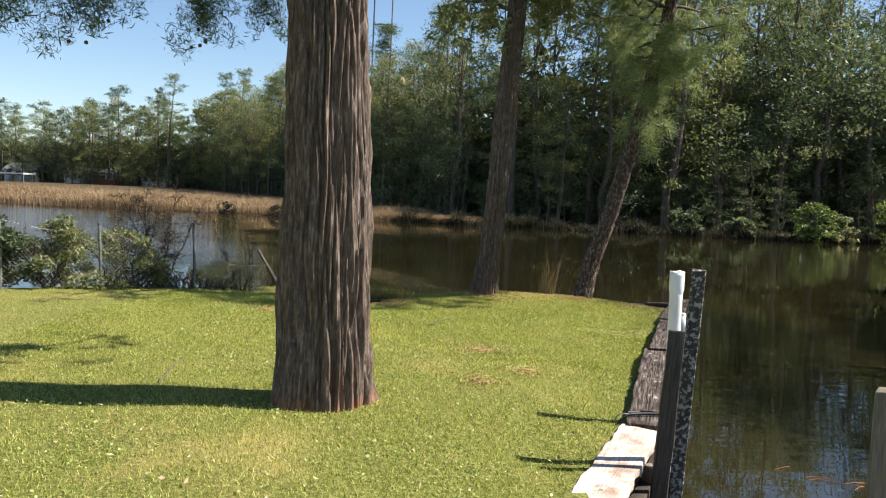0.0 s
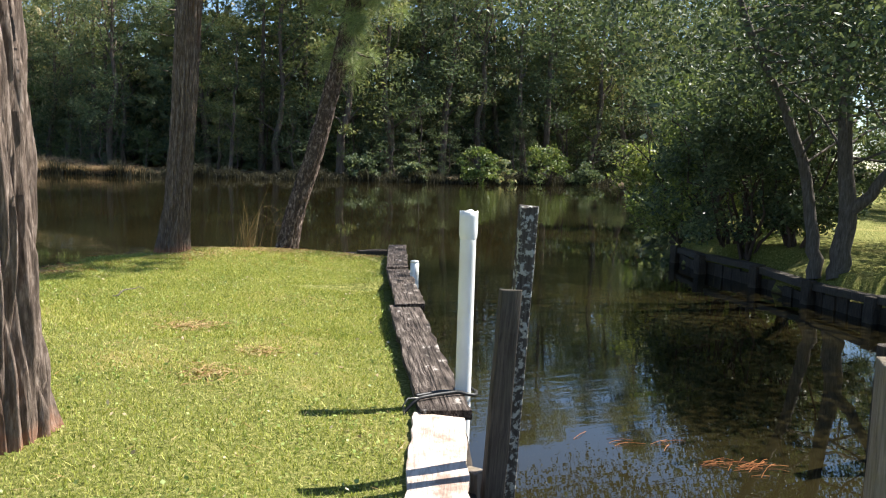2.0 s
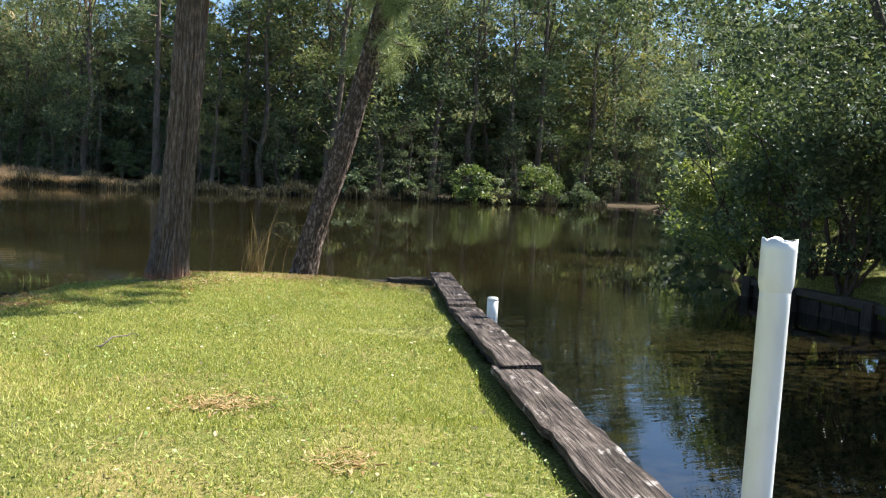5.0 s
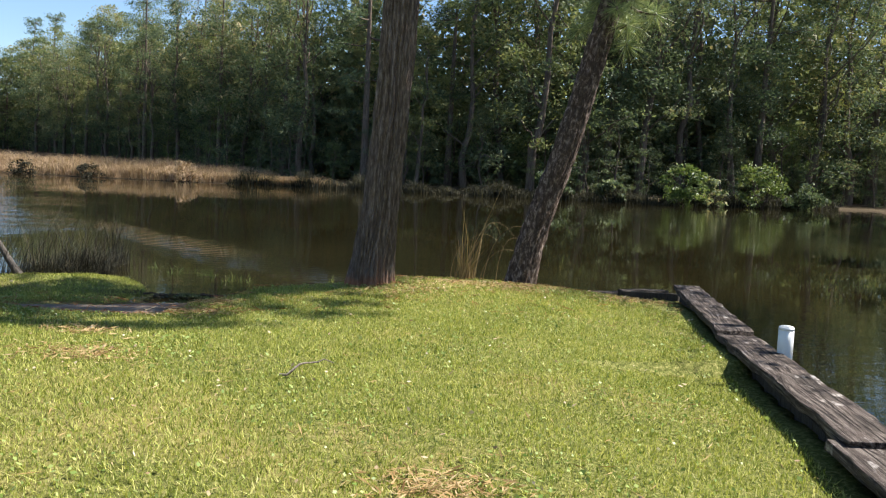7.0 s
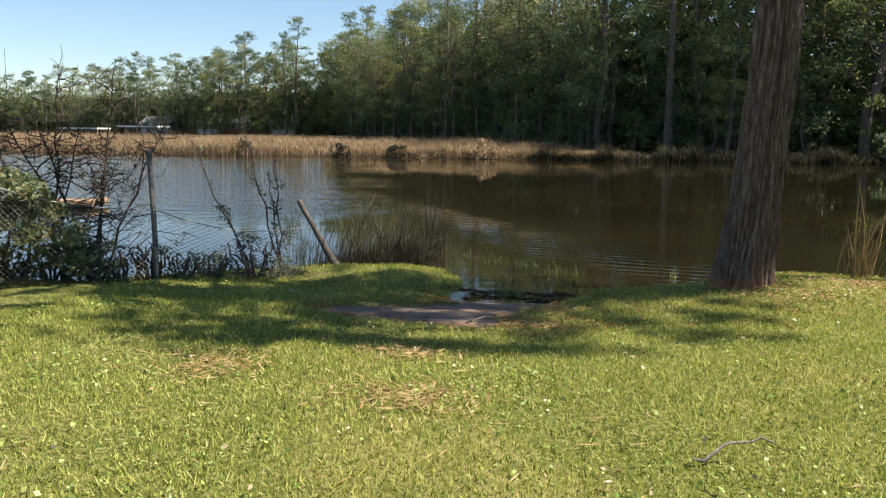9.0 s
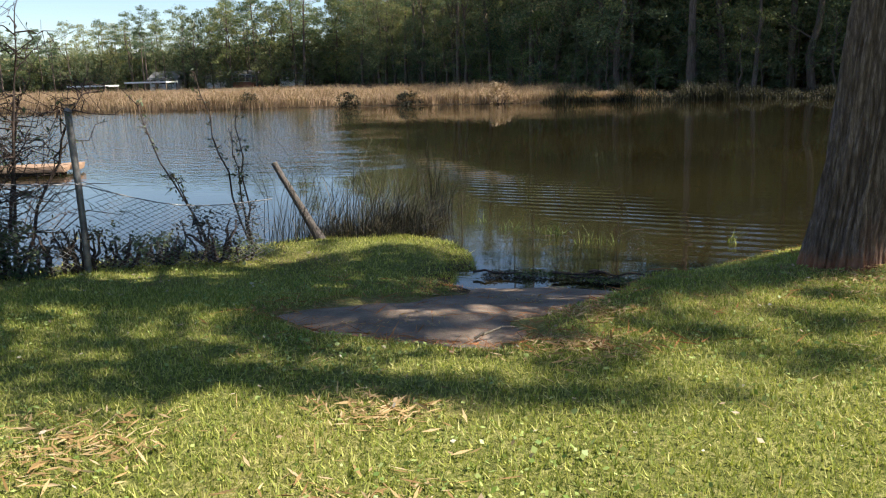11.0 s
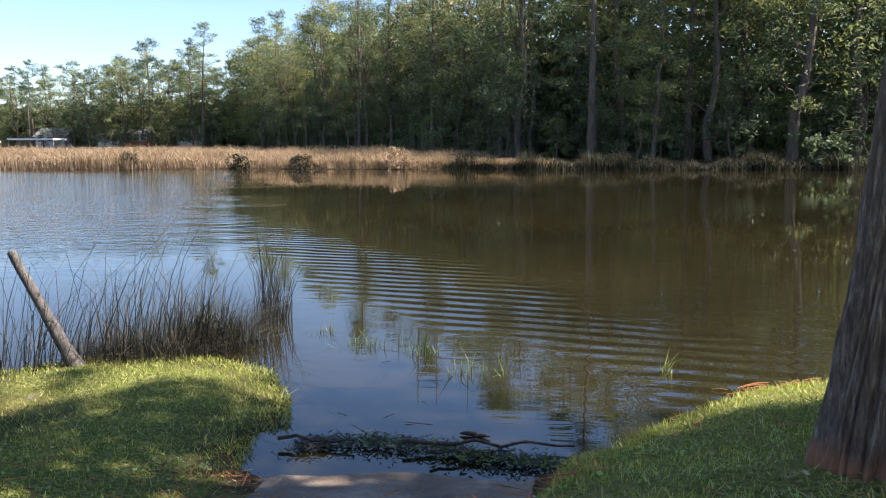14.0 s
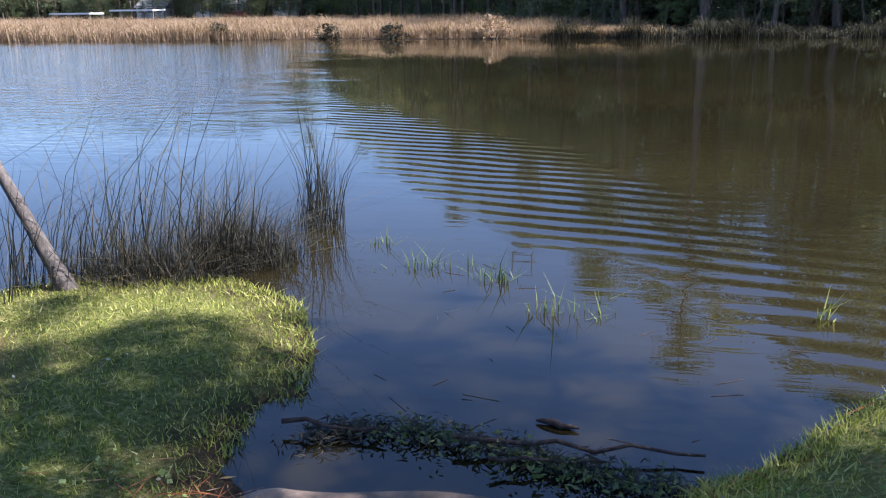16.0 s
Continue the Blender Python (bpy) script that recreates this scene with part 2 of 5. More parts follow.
BLACK_WOOD = wood_material("wet_black_timber", (0.012, 0.01, 0.008), (0.06, 0.048, 0.038), (0.1, 0.08, 0.06))
# darker than POST_WOOD: shade on the timber's near side is in the colour
BOARD_WOOD = wood_material("shade_dark_timber", (0.022, 0.018, 0.015), (0.085, 0.07, 0.058), (0.075, 0.068, 0.048))
n = Nodes("lichened_timber")
grain = n.noise(6, 6, 0.65, (14, 14, 0.9), 0.4)
spots = n.ramp(n.noise(30, 5, 0.62), [(0.5, (0, 0, 0)), (0.57, (0.85, 0.85, 0.85))])
col = n.mix(spots, n.ramp(grain, [(0.3, (0.03, 0.025, 0.02)), (0.65, (0.09, 0.078, 0.068))]), (0.4, 0.4, 0.36))
n.bump(n.math("ADD", grain, spots), 0.6, 0.01)
LICHEN_WOOD = n.done(col, 0.9, 0.15)
n = Nodes("white_pvc")
WHITE_PVC = n.done(n.ramp(n.noise(5, 4, 0.6, (1, 1, 0.4)), [(0.35, (0.68, 0.67, 0.63)), (0.65, (0.8, 0.8, 0.78))]), 0.35, 0.5)
n = Nodes("black_strap")
BLACK = n.done(n.ramp(n.noise(30), [(0.3, (0.01, 0.01, 0.01)), (0.7, (0.035, 0.032, 0.03))]), 0.5, 0.4)
n = Nodes("galvanised_steel")
n.bsdf.inputs["Metallic"].default_value = 0.7
STEEL = n.done(n.ramp(n.noise(18, 4), [(0.35, (0.12, 0.11, 0.1)), (0.7, (0.3, 0.29, 0.27))]), 0.6, 0.4)
n = Nodes("ramp_concrete")
fine = n.noise(60, 4, 0.7)
col = n.ramp(n.noise(2.4, 6, 0.7), [(0.3, (0.08, 0.055, 0.035)), (0.5, (0.22, 0.16, 0.11)), (0.7, (0.44, 0.34, 0.25))])
col = n.mix(0.35, col, n.ramp(fine, [(0.3, (0.04, 0.03, 0.02)), (0.75, (0.3, 0.235, 0.175))]))
n.bump(fine, 0.6, 0.008)
CONCRETE = n.done(col, 0.9, 0.25)
n = Nodes("white_paint")
WHITE = n.done(n.ramp(n.noise(0.8, 4), [(0.3, (0.62, 0.62, 0.6)), (0.7, (0.78, 0.78, 0.76))]), 0.5, 0.4)
n = Nodes("red_brick_wall")
BRICK = n.done(n.ramp(n.noise(2, 5), [(0.3, (0.26, 0.09, 0.06)), (0.7, (0.36, 0.15, 0.1))]), 0.85, 0.2)
n = Nodes("grey_roof")
ROOF = n.done(n.ramp(n.noise(2, 5), [(0.3, (0.15, 0.14, 0.135)), (0.7, (0.27, 0.26, 0.25))]), 0.6, 0.3)
n = Nodes("dark_glass")
GLASS = n.done((0.02, 0.025, 0.03), 0.08, 0.5)


# ---- mesh helpers ----
def fast_mesh(name, V, F, mat, smooth=False):
    V, F = np.asarray(V, dtype=np.float32).reshape(-1, 3), np.asarray(F, dtype=np.int32)
    me = bpy.data.meshes.new(name)
    k = F.shape[1]
    me.vertices.add(len(V))
    me.vertices.foreach_set("co", V.ravel())
    me.loops.add(F.size)
    me.loops.foreach_set("vertex_index", F.ravel())
    me.polygons.add(len(F))
    me.polygons.foreach_set("loop_start", np.arange(0, F.size, k, dtype=np.int32))
    me.polygons.foreach_set("loop_total", np.full(len(F), k, dtype=np.int32))
    me.polygons.foreach_set("use_smooth", np.full(len(F), smooth))
    me.update(calc_edges=True)
    me.materials.append(mat)
    return me


def child(name, me, parent=None, label=""):
    ob = new(name, me)
    if parent is not None:
        ob.parent = parent
    return tagged(ob, label) if label else ob


def part(name, bm, mat, parent=None, label="", smooth=False):
    me = bpy.data.meshes.new(name)
    for f in bm.faces:
        f.smooth = smooth
    bm.to_mesh(me)
    bm.free()
    me.materials.append(mat)
    return child(name, me, parent, label)


def thing(name, at, label, category, group="", kind=""):
    ob = new(name)
    ob.empty_display_size = 0.2
    ob.location = at
    return tagged(ob, label, category, group, kind)


def leaves(C, length, width, flat=0.0, spread=0.35):
    """Rhombic leaves at the points C, turned at random; flat 1 lays them level."""
    m = len(C)
    u = rng.normal(size=(m, 3))
    u[:, 2] *= 1 - flat
    u /= np.linalg.norm(u, axis=1)[:, None]
    w = rng.normal(size=(m, 3))
    w[:, 2] *= 1 - flat
    v = np.cross(u, np.cross(u, w))
    v /= np.linalg.norm(v, axis=1)[:, None] + 1e-9
    s = (1 + spread * rng.normal(size=(m, 1))).clip(0.4, 1.9)
    u, v = u * length * s / 2, v * width * s / 2
    V = np.stack([C - u, C + v, C + u, C - v], 1).reshape(-1, 3)
    return V, np.arange(4 * m).reshape(-1, 4)


def blades(P, height, width, lean=0.35, bend=0.5):
    """Grass blades: pairs of triangles from the ground points P."""
    m = len(P)
    a = rng.uniform(0, 2 * np.pi, m)
    d = np.stack([np.cos(a), np.sin(a), np.zeros(m)], 1)
    side = np.stack([-np.sin(a), np.cos(a), np.zeros(m)], 1)
    hh = np.asarray(height) * rng.uniform(0.55, 1.25, m)
    ln = (np.abs(rng.normal(0, lean, m)) * hh)[:, None]
    up = np.array([0, 0, 1.0])
    wd = (np.asarray(width) * rng.uniform(0.7, 1.3, m))[:, None] / 2
    mid = P + d * ln * (1 - bend) * 0.5 + up * hh[:, None] * 0.55
    tip = P + d * ln * (1 + bend) + up * hh[:, None]
    V = np.stack([P - side * wd, P + side * wd, mid + side * wd * 0.75, mid - side * wd * 0.75, tip], 1).reshape(-1, 3)
    b = (np.arange(m) * 5)[:, None]
    F = np.concatenate([b + [[0, 1, 2]], b + [[0, 2, 3]], b + [[3, 2, 4]]], 1).reshape(-1, 3)
    return V, F


def spikes(P, height, width, lean=0.6):
    """Short blades of one triangle each."""
    m = len(P)
    a = rng.uniform(0, 2 * np.pi, m)
    side = np.stack([-np.sin(a), np.cos(a), np.zeros(m)], 1) * (width * rng.uniform(0.7, 1.3, m))[:, None] / 2
    hh = height * rng.uniform(0.5, 1.3, m)
    ln = np.abs(rng.normal(0, lean, m)) * hh
    b = rng.uniform(0, 2 * np.pi, m)
    tip = P + np.stack([np.cos(b) * ln, np.sin(b) * ln, hh], 1)
    return np.stack([P - side, P + side, tip], 1).reshape(-1, 3), np.arange(3 * m).reshape(-1, 3)


def joined(parts_):
    V, F, k = [], [], 0
    for v, f in parts_:
        V.append(np.asarray(v).reshape(-1, 3))
        F.append(np.asarray(f) + k)
        k += len(V[-1])
    return np.concatenate(V), np.concatenate(F)


def tube(P, R, seg=6):
    """A tapered tube along the points P with radii R."""
    P = np.asarray(P, dtype=float)
    R = np.broadcast_to(np.asarray(R, dtype=float), (len(P),))
    T = np.gradient(P, axis=0)
    T /= np.linalg.norm(T, axis=1)[:, None] + 1e-9
    ref = np.array([0.0, 1, 0]) if abs(T[0][1]) < 0.8 else np.array([1.0, 0, 0])
    A = np.cross(T, ref)
    A /= np.linalg.norm(A, axis=1)[:, None] + 1e-9
    B = np.cross(T, A)
    th = np.linspace(0, 2 * np.pi, seg, endpoint=False)
    V = P[:, None] + R[:, None, None] * (np.cos(th)[None, :, None] * A[:, None] + np.sin(th)[None, :, None] * B[:, None])
    i, j = np.meshgrid(np.arange(len(P) - 1), np.arange(seg), indexing="ij")
    a, b = i * seg + j, i * seg + (j + 1) % seg
    F = np.stack([a, b, b + seg, a + seg], -1).reshape(-1, 4)
    return V.reshape(-1, 3), F


def limb(a, b, sag=0.0, wobble=0.1, steps=6):
    """Points of a crooked limb from a to b."""
    a, b = np.asarray(a, dtype=float), np.asarray(b, dtype=float)
    s = np.linspace(0, 1, steps)[:, None]
    P = a + (b - a) * s
    P[1:-1] += rng.normal(0, wobble * np.linalg.norm(b - a) / steps, (steps - 2, 3))
    P[:, 2] -= sag * 4 * (s * (1 - s))[:, 0]
    return P


def timber(size, wear=0.006, cuts=5, skew=0.0):
    """A worn timber: a box along y with chamfers and uneven edges."""
    bm = bmesh.new()
    bmesh.ops.create_cube(bm, size=1)
    bmesh.ops.scale(bm, vec=size, verts=bm.verts)
    bmesh.ops.bevel(bm, geom=list(bm.edges), offset=min(size) * 0.1, segments=2, profile=0.6, affect="EDGES")
    long = max(range(3), key=lambda i: size[i])
    edges = [e for e in bm.edges if abs((e.verts[0].co - e.verts[1].co)[long]) > size[long] * 0.5]
    bmesh.ops.subdivide_edges(bm, edges=edges, cuts=cuts, use_grid_fill=True)
    shift = random.random() * 50
    for v in bm.verts:
        v.co += Vector([wear * noise.noise(v.co * 7 + Vector((shift, i * 9.1, 0))) for i in range(3)])
        if abs(v.co[long]) > size[long] * 0.47:
            v.co[long] += 2.5 * wear * noise.noise(v.co * 14 + Vector((shift, 0, 3)))
    return bm


def signed(X, Y, poly):
    """Distance to the outline of a polygon, positive inside."""
    poly = np.asarray(poly, dtype=float)
    D = np.full(X.shape, 1e9)
    inside = np.zeros(X.shape, bool)
    for (x0, y0), (x1, y1) in zip(poly, np.roll(poly, -1, 0)):
        dx, dy = x1 - x0, y1 - y0
        t = (((X - x0) * dx + (Y - y0) * dy) / (dx * dx + dy * dy)).clip(0, 1)
        D = np.minimum(D, np.hypot(X - x0 - t * dx, Y - y0 - t * dy))
        cross = ((y0 > Y) != (y1 > Y)) & (X < (x1 - x0) * (Y - y0) / (y1 - y0 + 1e-12) + x0)
        inside ^= cross
    return np.where(inside, D, -D)


# ---- the ground ----
WZ = 0.075  # level of the water
BULK_R = [(4.15, 12.75), (3.24, 10.1), (2.52, 7.75), (1.96, 5.85), (1.60, 4.6), (1.10, 3.35), (0.75, 2.4), (1.3, -6), (1.3, -60)]
SHORE = [(-90, -60), (-90, -20), (-22, 3), (-9.0, 9.6), (-7.0, 11.9), (-5.3, 13.9), (-4.11, 14.64), (-3.47, 15.25), (-2.64, 15.34), (-2.13, 15.02), (-1.90, 14.55),
         (-1.76, 14.00), (-1.87, 13.58), (-0.52, 13.61), (-0.25, 13.74), (0.07, 14.14), (0.67, 14.74), (1.32, 15.02), (2.6, 14.75), (3.4, 14.1), (4.0, 13.3)]
HOME = SHORE + BULK_R
RAMP = [(-2.68, 11.92), (-2.27, 11.50), (-1.26, 11.27), (-1.07, 11.50), (-1.12, 11.96), (-0.84, 12.33), (-0.52, 12.98), (-0.43, 14.00), (-1.90, 14.00), (-1.81, 13.07), (-2.18, 12.66)]
RIGHT = [(8.3, -60), (8.3, 5.0), (8.42, 6.4), (8.63, 7.66), (8.9, 8.93), (9.27, 10.34), (9.42, 11.8), (9.95, 13.2), (12.4, 16.5), (20, 26), (31, 40), (38, 53), (43, 58), (60, 60), (400, 60), (400, -60)]
FAR = [(-600, 250), (-110, 118), (-62, 66), (-45, 56), (-36, 53.5), (-25, 52.5), (-15, 54), (-6, 53.5), (-2, 54.5), (1, 53), (8, 53), (16, 52.5), (23, 51.5), (29, 54), (40, 58.5), (60, 60.5), (600, 61), (900, 900), (-900, 900)]


def height(X, Y):
    """The lie of the land; the water stands at WZ."""
    X, Y = np.asarray(X, dtype=float), np.asarray(Y, dtype=float)
    top = np.interp(Y, [-5, -1.5, 0.5, 2.0, 4.7, 7.3, 9, 10.5, 11.5, 12.5, 14], [1.1, 0.86, 0.70, 0.60, 0.545, 0.485, 0.45, 0.415, 0.38, 0.33, 0.27])
    top = top + 0.14 * np.exp(-(((X - 0.9) / 1.5) ** 2 + ((Y - 13.0) / 1.3) ** 2)) + 0.05 * np.exp(-(((X - 3.1) / 1.3) ** 2 + ((Y - 11.8) / 1.6) ** 2))
    wall_x = np.interp(Y, [q[1] for q in BULK_R[::-1]], [q[0] for q in BULK_R[::-1]])
    top -= 0.09 * np.exp(-(((wall_x - 0.45 - X) / 0.7) ** 2)) * (Y < 9.5) * (Y > 2.5)
    top -= 0.13 * np.exp(-(((X + 3.2) / 1.9) ** 2 + ((Y - 13.9) / 1.7) ** 2))
    top += 0.014 * np.sin(1.7 * X + 0.6) * np.sin(1.3 * Y) + 0.008 * np.sin(4.1 * X + 2.2 * Y)
    d = signed(X, Y, HOME)
    east = np.maximum(wall_x - X, 0)
    bulk = (Y < 12.9) & (X > 0) & (east < 3)
    bank = WZ + np.where(d > 0, 0.02 + 0.33 * np.maximum(d, 0) ** 0.9, -np.minimum(0.9, 0.03 + 0.32 * -np.minimum(d, 0)))
    bank = np.where((d > 0) & (Y < 5) & (X > -4), 9.0, bank)
    z = np.where(bulk, np.where(d > 0.12, top, -0.8), np.minimum(top, bank))
    spit = (X < -1.5) & (Y > 12.6) & (d > 0)
    z = np.where(spit, np.minimum(z, WZ + 0.015 + 0.13 * np.maximum(d, 0)), z)
    r = signed(X, Y, RAMP)
    slope = np.interp(Y, [11.2, 12.1, 12.5, 13.38, 15.0, 18], [0.33, 0.27, 0.20, WZ, -0.11, -0.6])
    k = (r / 0.22 + 0.5).clip(0, 1)
    z = np.where((r > -0.11) & (d > -1.2) & (Y < 14.3), z * (1 - k) + np.minimum(slope, z) * k, z)
    dr = signed(X, Y, RIGHT)
    zr = np.where(dr > 0, np.minimum(0.36 + 0.5 * np.minimum(dr, 0.5) + 0.05 * np.clip(dr - 0.5, 0, 2) + 0.004 * np.maximum(dr, 0), 3), -0.8)
    df = signed(X, Y, FAR)
    zf = WZ + np.where(df > 0, np.minimum(0.03 + 0.05 * df, 0.3) + 0.012 * np.maximum(df - 18, 0).clip(0, 120), -np.minimum(1.2, 0.05 + 0.1 * -np.minimum(df, 0)))
    return np.maximum(np.maximum(z, zr), zf)


def axis(fine_a, fine_b, step, far):
    a = [fine_b]
    s = step
    while a[-1] < far:
        s *= 1.13
        a.append(a[-1] + s)
    b = [fine_a]
    s = step
    while b[-1] > -far:
        s *= 1.13
        b.append(b[-1] - s)
    return np.concatenate([b[::-1][:-1], np.arange(fine_a, fine_b, step), a])


gx, gy = axis(-6.5, 4.6, 0.1, 900), axis(-1.5, 16.5, 0.1, 900)
GX, GY = np.meshgrid(gx, gy)
GZ = height(GX, GY)
nx, ny = len(gx), len(gy)
i, j = np.meshgrid(np.arange(ny - 1), np.arange(nx - 1), indexing="ij")
a = i * nx + j
me = fast_mesh("ground", np.stack([GX, GY, GZ], -1), np.stack([a, a + 1, a + nx + 1, a + nx], -1).reshape(-1, 4), TURF, True)
tagged(new("ground", me), "short mown lawn sloping gently down to a creek", "ground", kind="structure")
bm = bmesh.new()
bmesh.ops.create_grid(bm, x_segments=1, y_segments=1, size=900)
water = part("water", bm, WATER)
water.location.z = WZ
tagged(water, "still tea-brown creek water with faint wind ripples", "water", kind="structure")
# boat ramp slab, broken at its edges
rp = np.asarray(RAMP)
cx, cy = np.meshgrid(np.arange(-2.85, -0.2, 0.06), np.arange(11.1, 14.3, 0.06))
rz = np.interp(cy, [11.2, 12.1, 12.5, 13.38, 15.0], [0.33, 0.27, 0.20, WZ, -0.11]) + 0.014
rag = signed(cx, cy, RAMP) + 0.09 * np.sin(cx * 7 + 1.6 * np.sin(cy * 6)) + 0.06 * np.sin(cy * 13 + cx * 5) - 0.03
rz = rz + 0.004 * np.sin(cx * 7) * np.sin(cy * 5) - np.where(rag < 0, 0.12, 0) - np.exp(-((rag / 0.06) ** 2)) * 0.01
m = cx.shape[1]
i, j = np.meshgrid(np.arange(cx.shape[0] - 1), np.arange(m - 1), indexing="ij")
a = i * m + j
tagged(new("pavement_ramp", fast_mesh("pavement_ramp", np.stack([cx, cy, rz], -1), np.stack([a, a + 1, a + m + 1, a + m], -1).reshape(-1, 4), CONCRETE, True)),
       "worn grey concrete boat ramp running into the water", "boat ramp", kind="structure")


# ---- trees ----
def spline(P, t):
    P = np.asarray(P, dtype=float)
    s = np.linspace(0, 1, len(P))
    return np.stack([np.interp(t, s, P[:, k]) for k in range(P.shape[1])], 1)


def smooth_path(P, R, rows, z_even=True):
    """Resamples an axis evenly by height and rounds its corners."""
    P, R = np.asarray(P, dtype=float), np.asarray(R, dtype=float)
    z = np.linspace(P[0, 2], P[-1, 2], rows)
    x, y, r = (np.interp(z, P[:, 2], q) for q in (P[:, 0], P[:, 1], R))
    k = max(3, rows // 14) | 1
    kern = np.ones(k) / k
    pad = lambda q: np.convolve(np.concatenate([np.full(k // 2, q[0]), q, np.full(k // 2, q[-1])]), kern, "valid")
    return np.stack([pad(x), pad(y), z], 1), pad(r)


def bark_trunk(P, R, rows, seg, depth, fx, fz, flare, base_z, lumps=5):
    """A trunk with furrowed bark and root flare."""
    C, r = smooth_path(P, R, rows)
    th = np.linspace(0, 2 * np.pi, seg, endpoint=False)
    V = np.zeros((rows, seg, 3))
    for a in range(rows):
        z = C[a, 2]
        fl = flare * math.exp(-max(z - base_z, 0) / 0.28)
        for b in range(seg):
            c, s = math.cos(th[b]), math.sin(th[b])
            wx = 0.12 * noise.noise(Vector((c * 2, s * 2, z * 1.6)))
            q = Vector((c * fx + wx * 6, s * fx, z * fz))
            n1 = abs(noise.noise(q))
            n2 = 2.2 * abs(noise.noise(Vector((c * fx * 2.1 + wx * 9, s * fx * 2.1, z * fz * 2.2 + 9)))) - 0.5
            n3 = noise.noise(Vector((c * 1.3, s * 1.3, z * 0.7)))
            rr = r[a] * (1 + 0.05 * n3) + fl * (0.6 + 0.5 * math.sin(lumps * th[b] + 1.1)) + depth * (min(n1 * 3.2, 1.0) - 0.8 + 0.4 * n2)
            V[a, b] = (C[a, 0] + rr * c, C[a, 1] + rr * s, z)
    i, j = np.meshgrid(np.arange(rows - 1), np.arange(seg), indexing="ij")
    a, b = i * seg + j, i * seg + (j + 1) % seg
    return V.reshape(-1, 3), np.stack([a, b, b + seg, a + seg], -1).reshape(-1, 4)


def needle_tufts(C, needles, length, width):
    """Pompoms of long needles at the points C."""
    m = len(C) * needles
    d = rng.normal(size=(m, 3))
    d[:, 2] = d[:, 2] * 0.8 + 0.15
    d /= np.linalg.norm(d, axis=1)[:, None]
    base = np.repeat(C, needles, 0) + d * length * 0.12
    side = np.cross(d, rng.normal(size=(m, 3)))
    side *= width / 2 / (np.linalg.norm(side, axis=1)[:, None] + 1e-9)
    tip = base + d * length * rng.uniform(0.7, 1.2, (m, 1))
    tip[:, 2] -= length * 0.22
    V = np.stack([base - side, base + side, tip], 1).reshape(-1, 3)
    return V, np.arange(3 * m).reshape(-1, 3)


def sprays(C, per, length, size=(0.12, 0.03)):
    """Feathery hanging cypress sprays from the points C."""
    parts_ = []
    for c in C:
        k = per
        s = rng.uniform(0, 1, k)
        sway = rng.normal(0, 0.25, 2)
        L = length * rng.uniform(0.6, 1.3)
        P = c + np.stack([sway[0] * s * L + rng.normal(0, 0.06, k) * (1 - 0.5 * s), sway[1] * s * L + rng.normal(0, 0.06, k), -s * L], 1)
        parts_.append(leaves(P, *size))
    return joined(parts_)


# great furrowed cypress on the lawn
T1 = thing("bald_cypress", (-0.94, 4.65, 0.5), "tall cypress with deeply furrowed grey-brown bark on the lawn", "tree")
o1 = np.array([-0.94, 4.65, 0.5])
v, f = bark_trunk([(-0.94, 4.65, 0.36), (-0.95, 4.65, 1.28), (-0.97, 4.64, 2.3), (-1.0, 4.64, 3.5), (-1.05, 4.7, 7), (-1.1, 4.8, 12)],
                  [0.335, 0.325, 0.30, 0.268, 0.2, 0.08], 250, 280, 0.055, 7.2, 0.85, 0.075, 0.52)
child("trunk", fast_mesh("trunk", v - o1, f, CYPRESS_BARK, True), T1)
br, fo = [], []
for k in range(26):
    z = rng.uniform(4.5, 11.5)
    a = rng.uniform(0, 2 * np.pi)
    L = (12.8 - z) * 0.42 * rng.uniform(0.7, 1.1)
    tip = np.array([-1.02 + L * math.cos(a), 4.7 + L * math.sin(a), z + rng.uniform(-0.3, 0.5)])
    P = limb((-1.03, 4.7, z), tip, -0.1, 0.25)
    br.append(tube(P, np.linspace(0.05, 0.012, len(P))))
    fo.append(spline(P[1:], rng.uniform(0, 1, 26)) + rng.normal(0, 0.22, (26, 3)))
# low boughs reaching out over the fence side
for tx, ty, tz in ((-3.15, 4.25, 3.5), (-2.72, 4.45, 3.45), (-1.98, 4.75, 3.5), (-1.52, 4.88, 3.62), (-3.0, 4.6, 3.75), (-3.5, 4.4, 3.7)):
    P = limb((-1.03, 4.68, 4.5), (tx, ty, tz + 0.05), -0.15, 0.15, 8)
    br.append(tube(P, np.linspace(0.045, 0.01, len(P))))
    fo.append(spline(P[6:], rng.uniform(0, 1, 14)) + rng.normal(0, 0.07, (14, 3)))
for v, f in br:
    child("branch", fast_mesh("branch", v - o1, f, CYPRESS_BARK, True), T1)
v, f = joined([sprays(np.concatenate(fo[:-6]), 44, 0.5), sprays(np.concatenate(fo[-6:]), 230, 0.42, (0.05, 0.006))])
child("foliage", fast_mesh("foliage", v - o1, f, PINE_LEAF), T1, "feathery hanging green foliage")
for k in range(14):
    c = np.concatenate(fo[-6:])[rng.integers(0, 80)]
    bm = bmesh.new()
    bmesh.ops.create_icosphere(bm, subdivisions=1, radius=0.016, matrix=Matrix.Translation(Vector(c - o1) + Vector((0, 0, -0.4))))
    part("cone", bm, TWIG, T1, "small round brown cone")

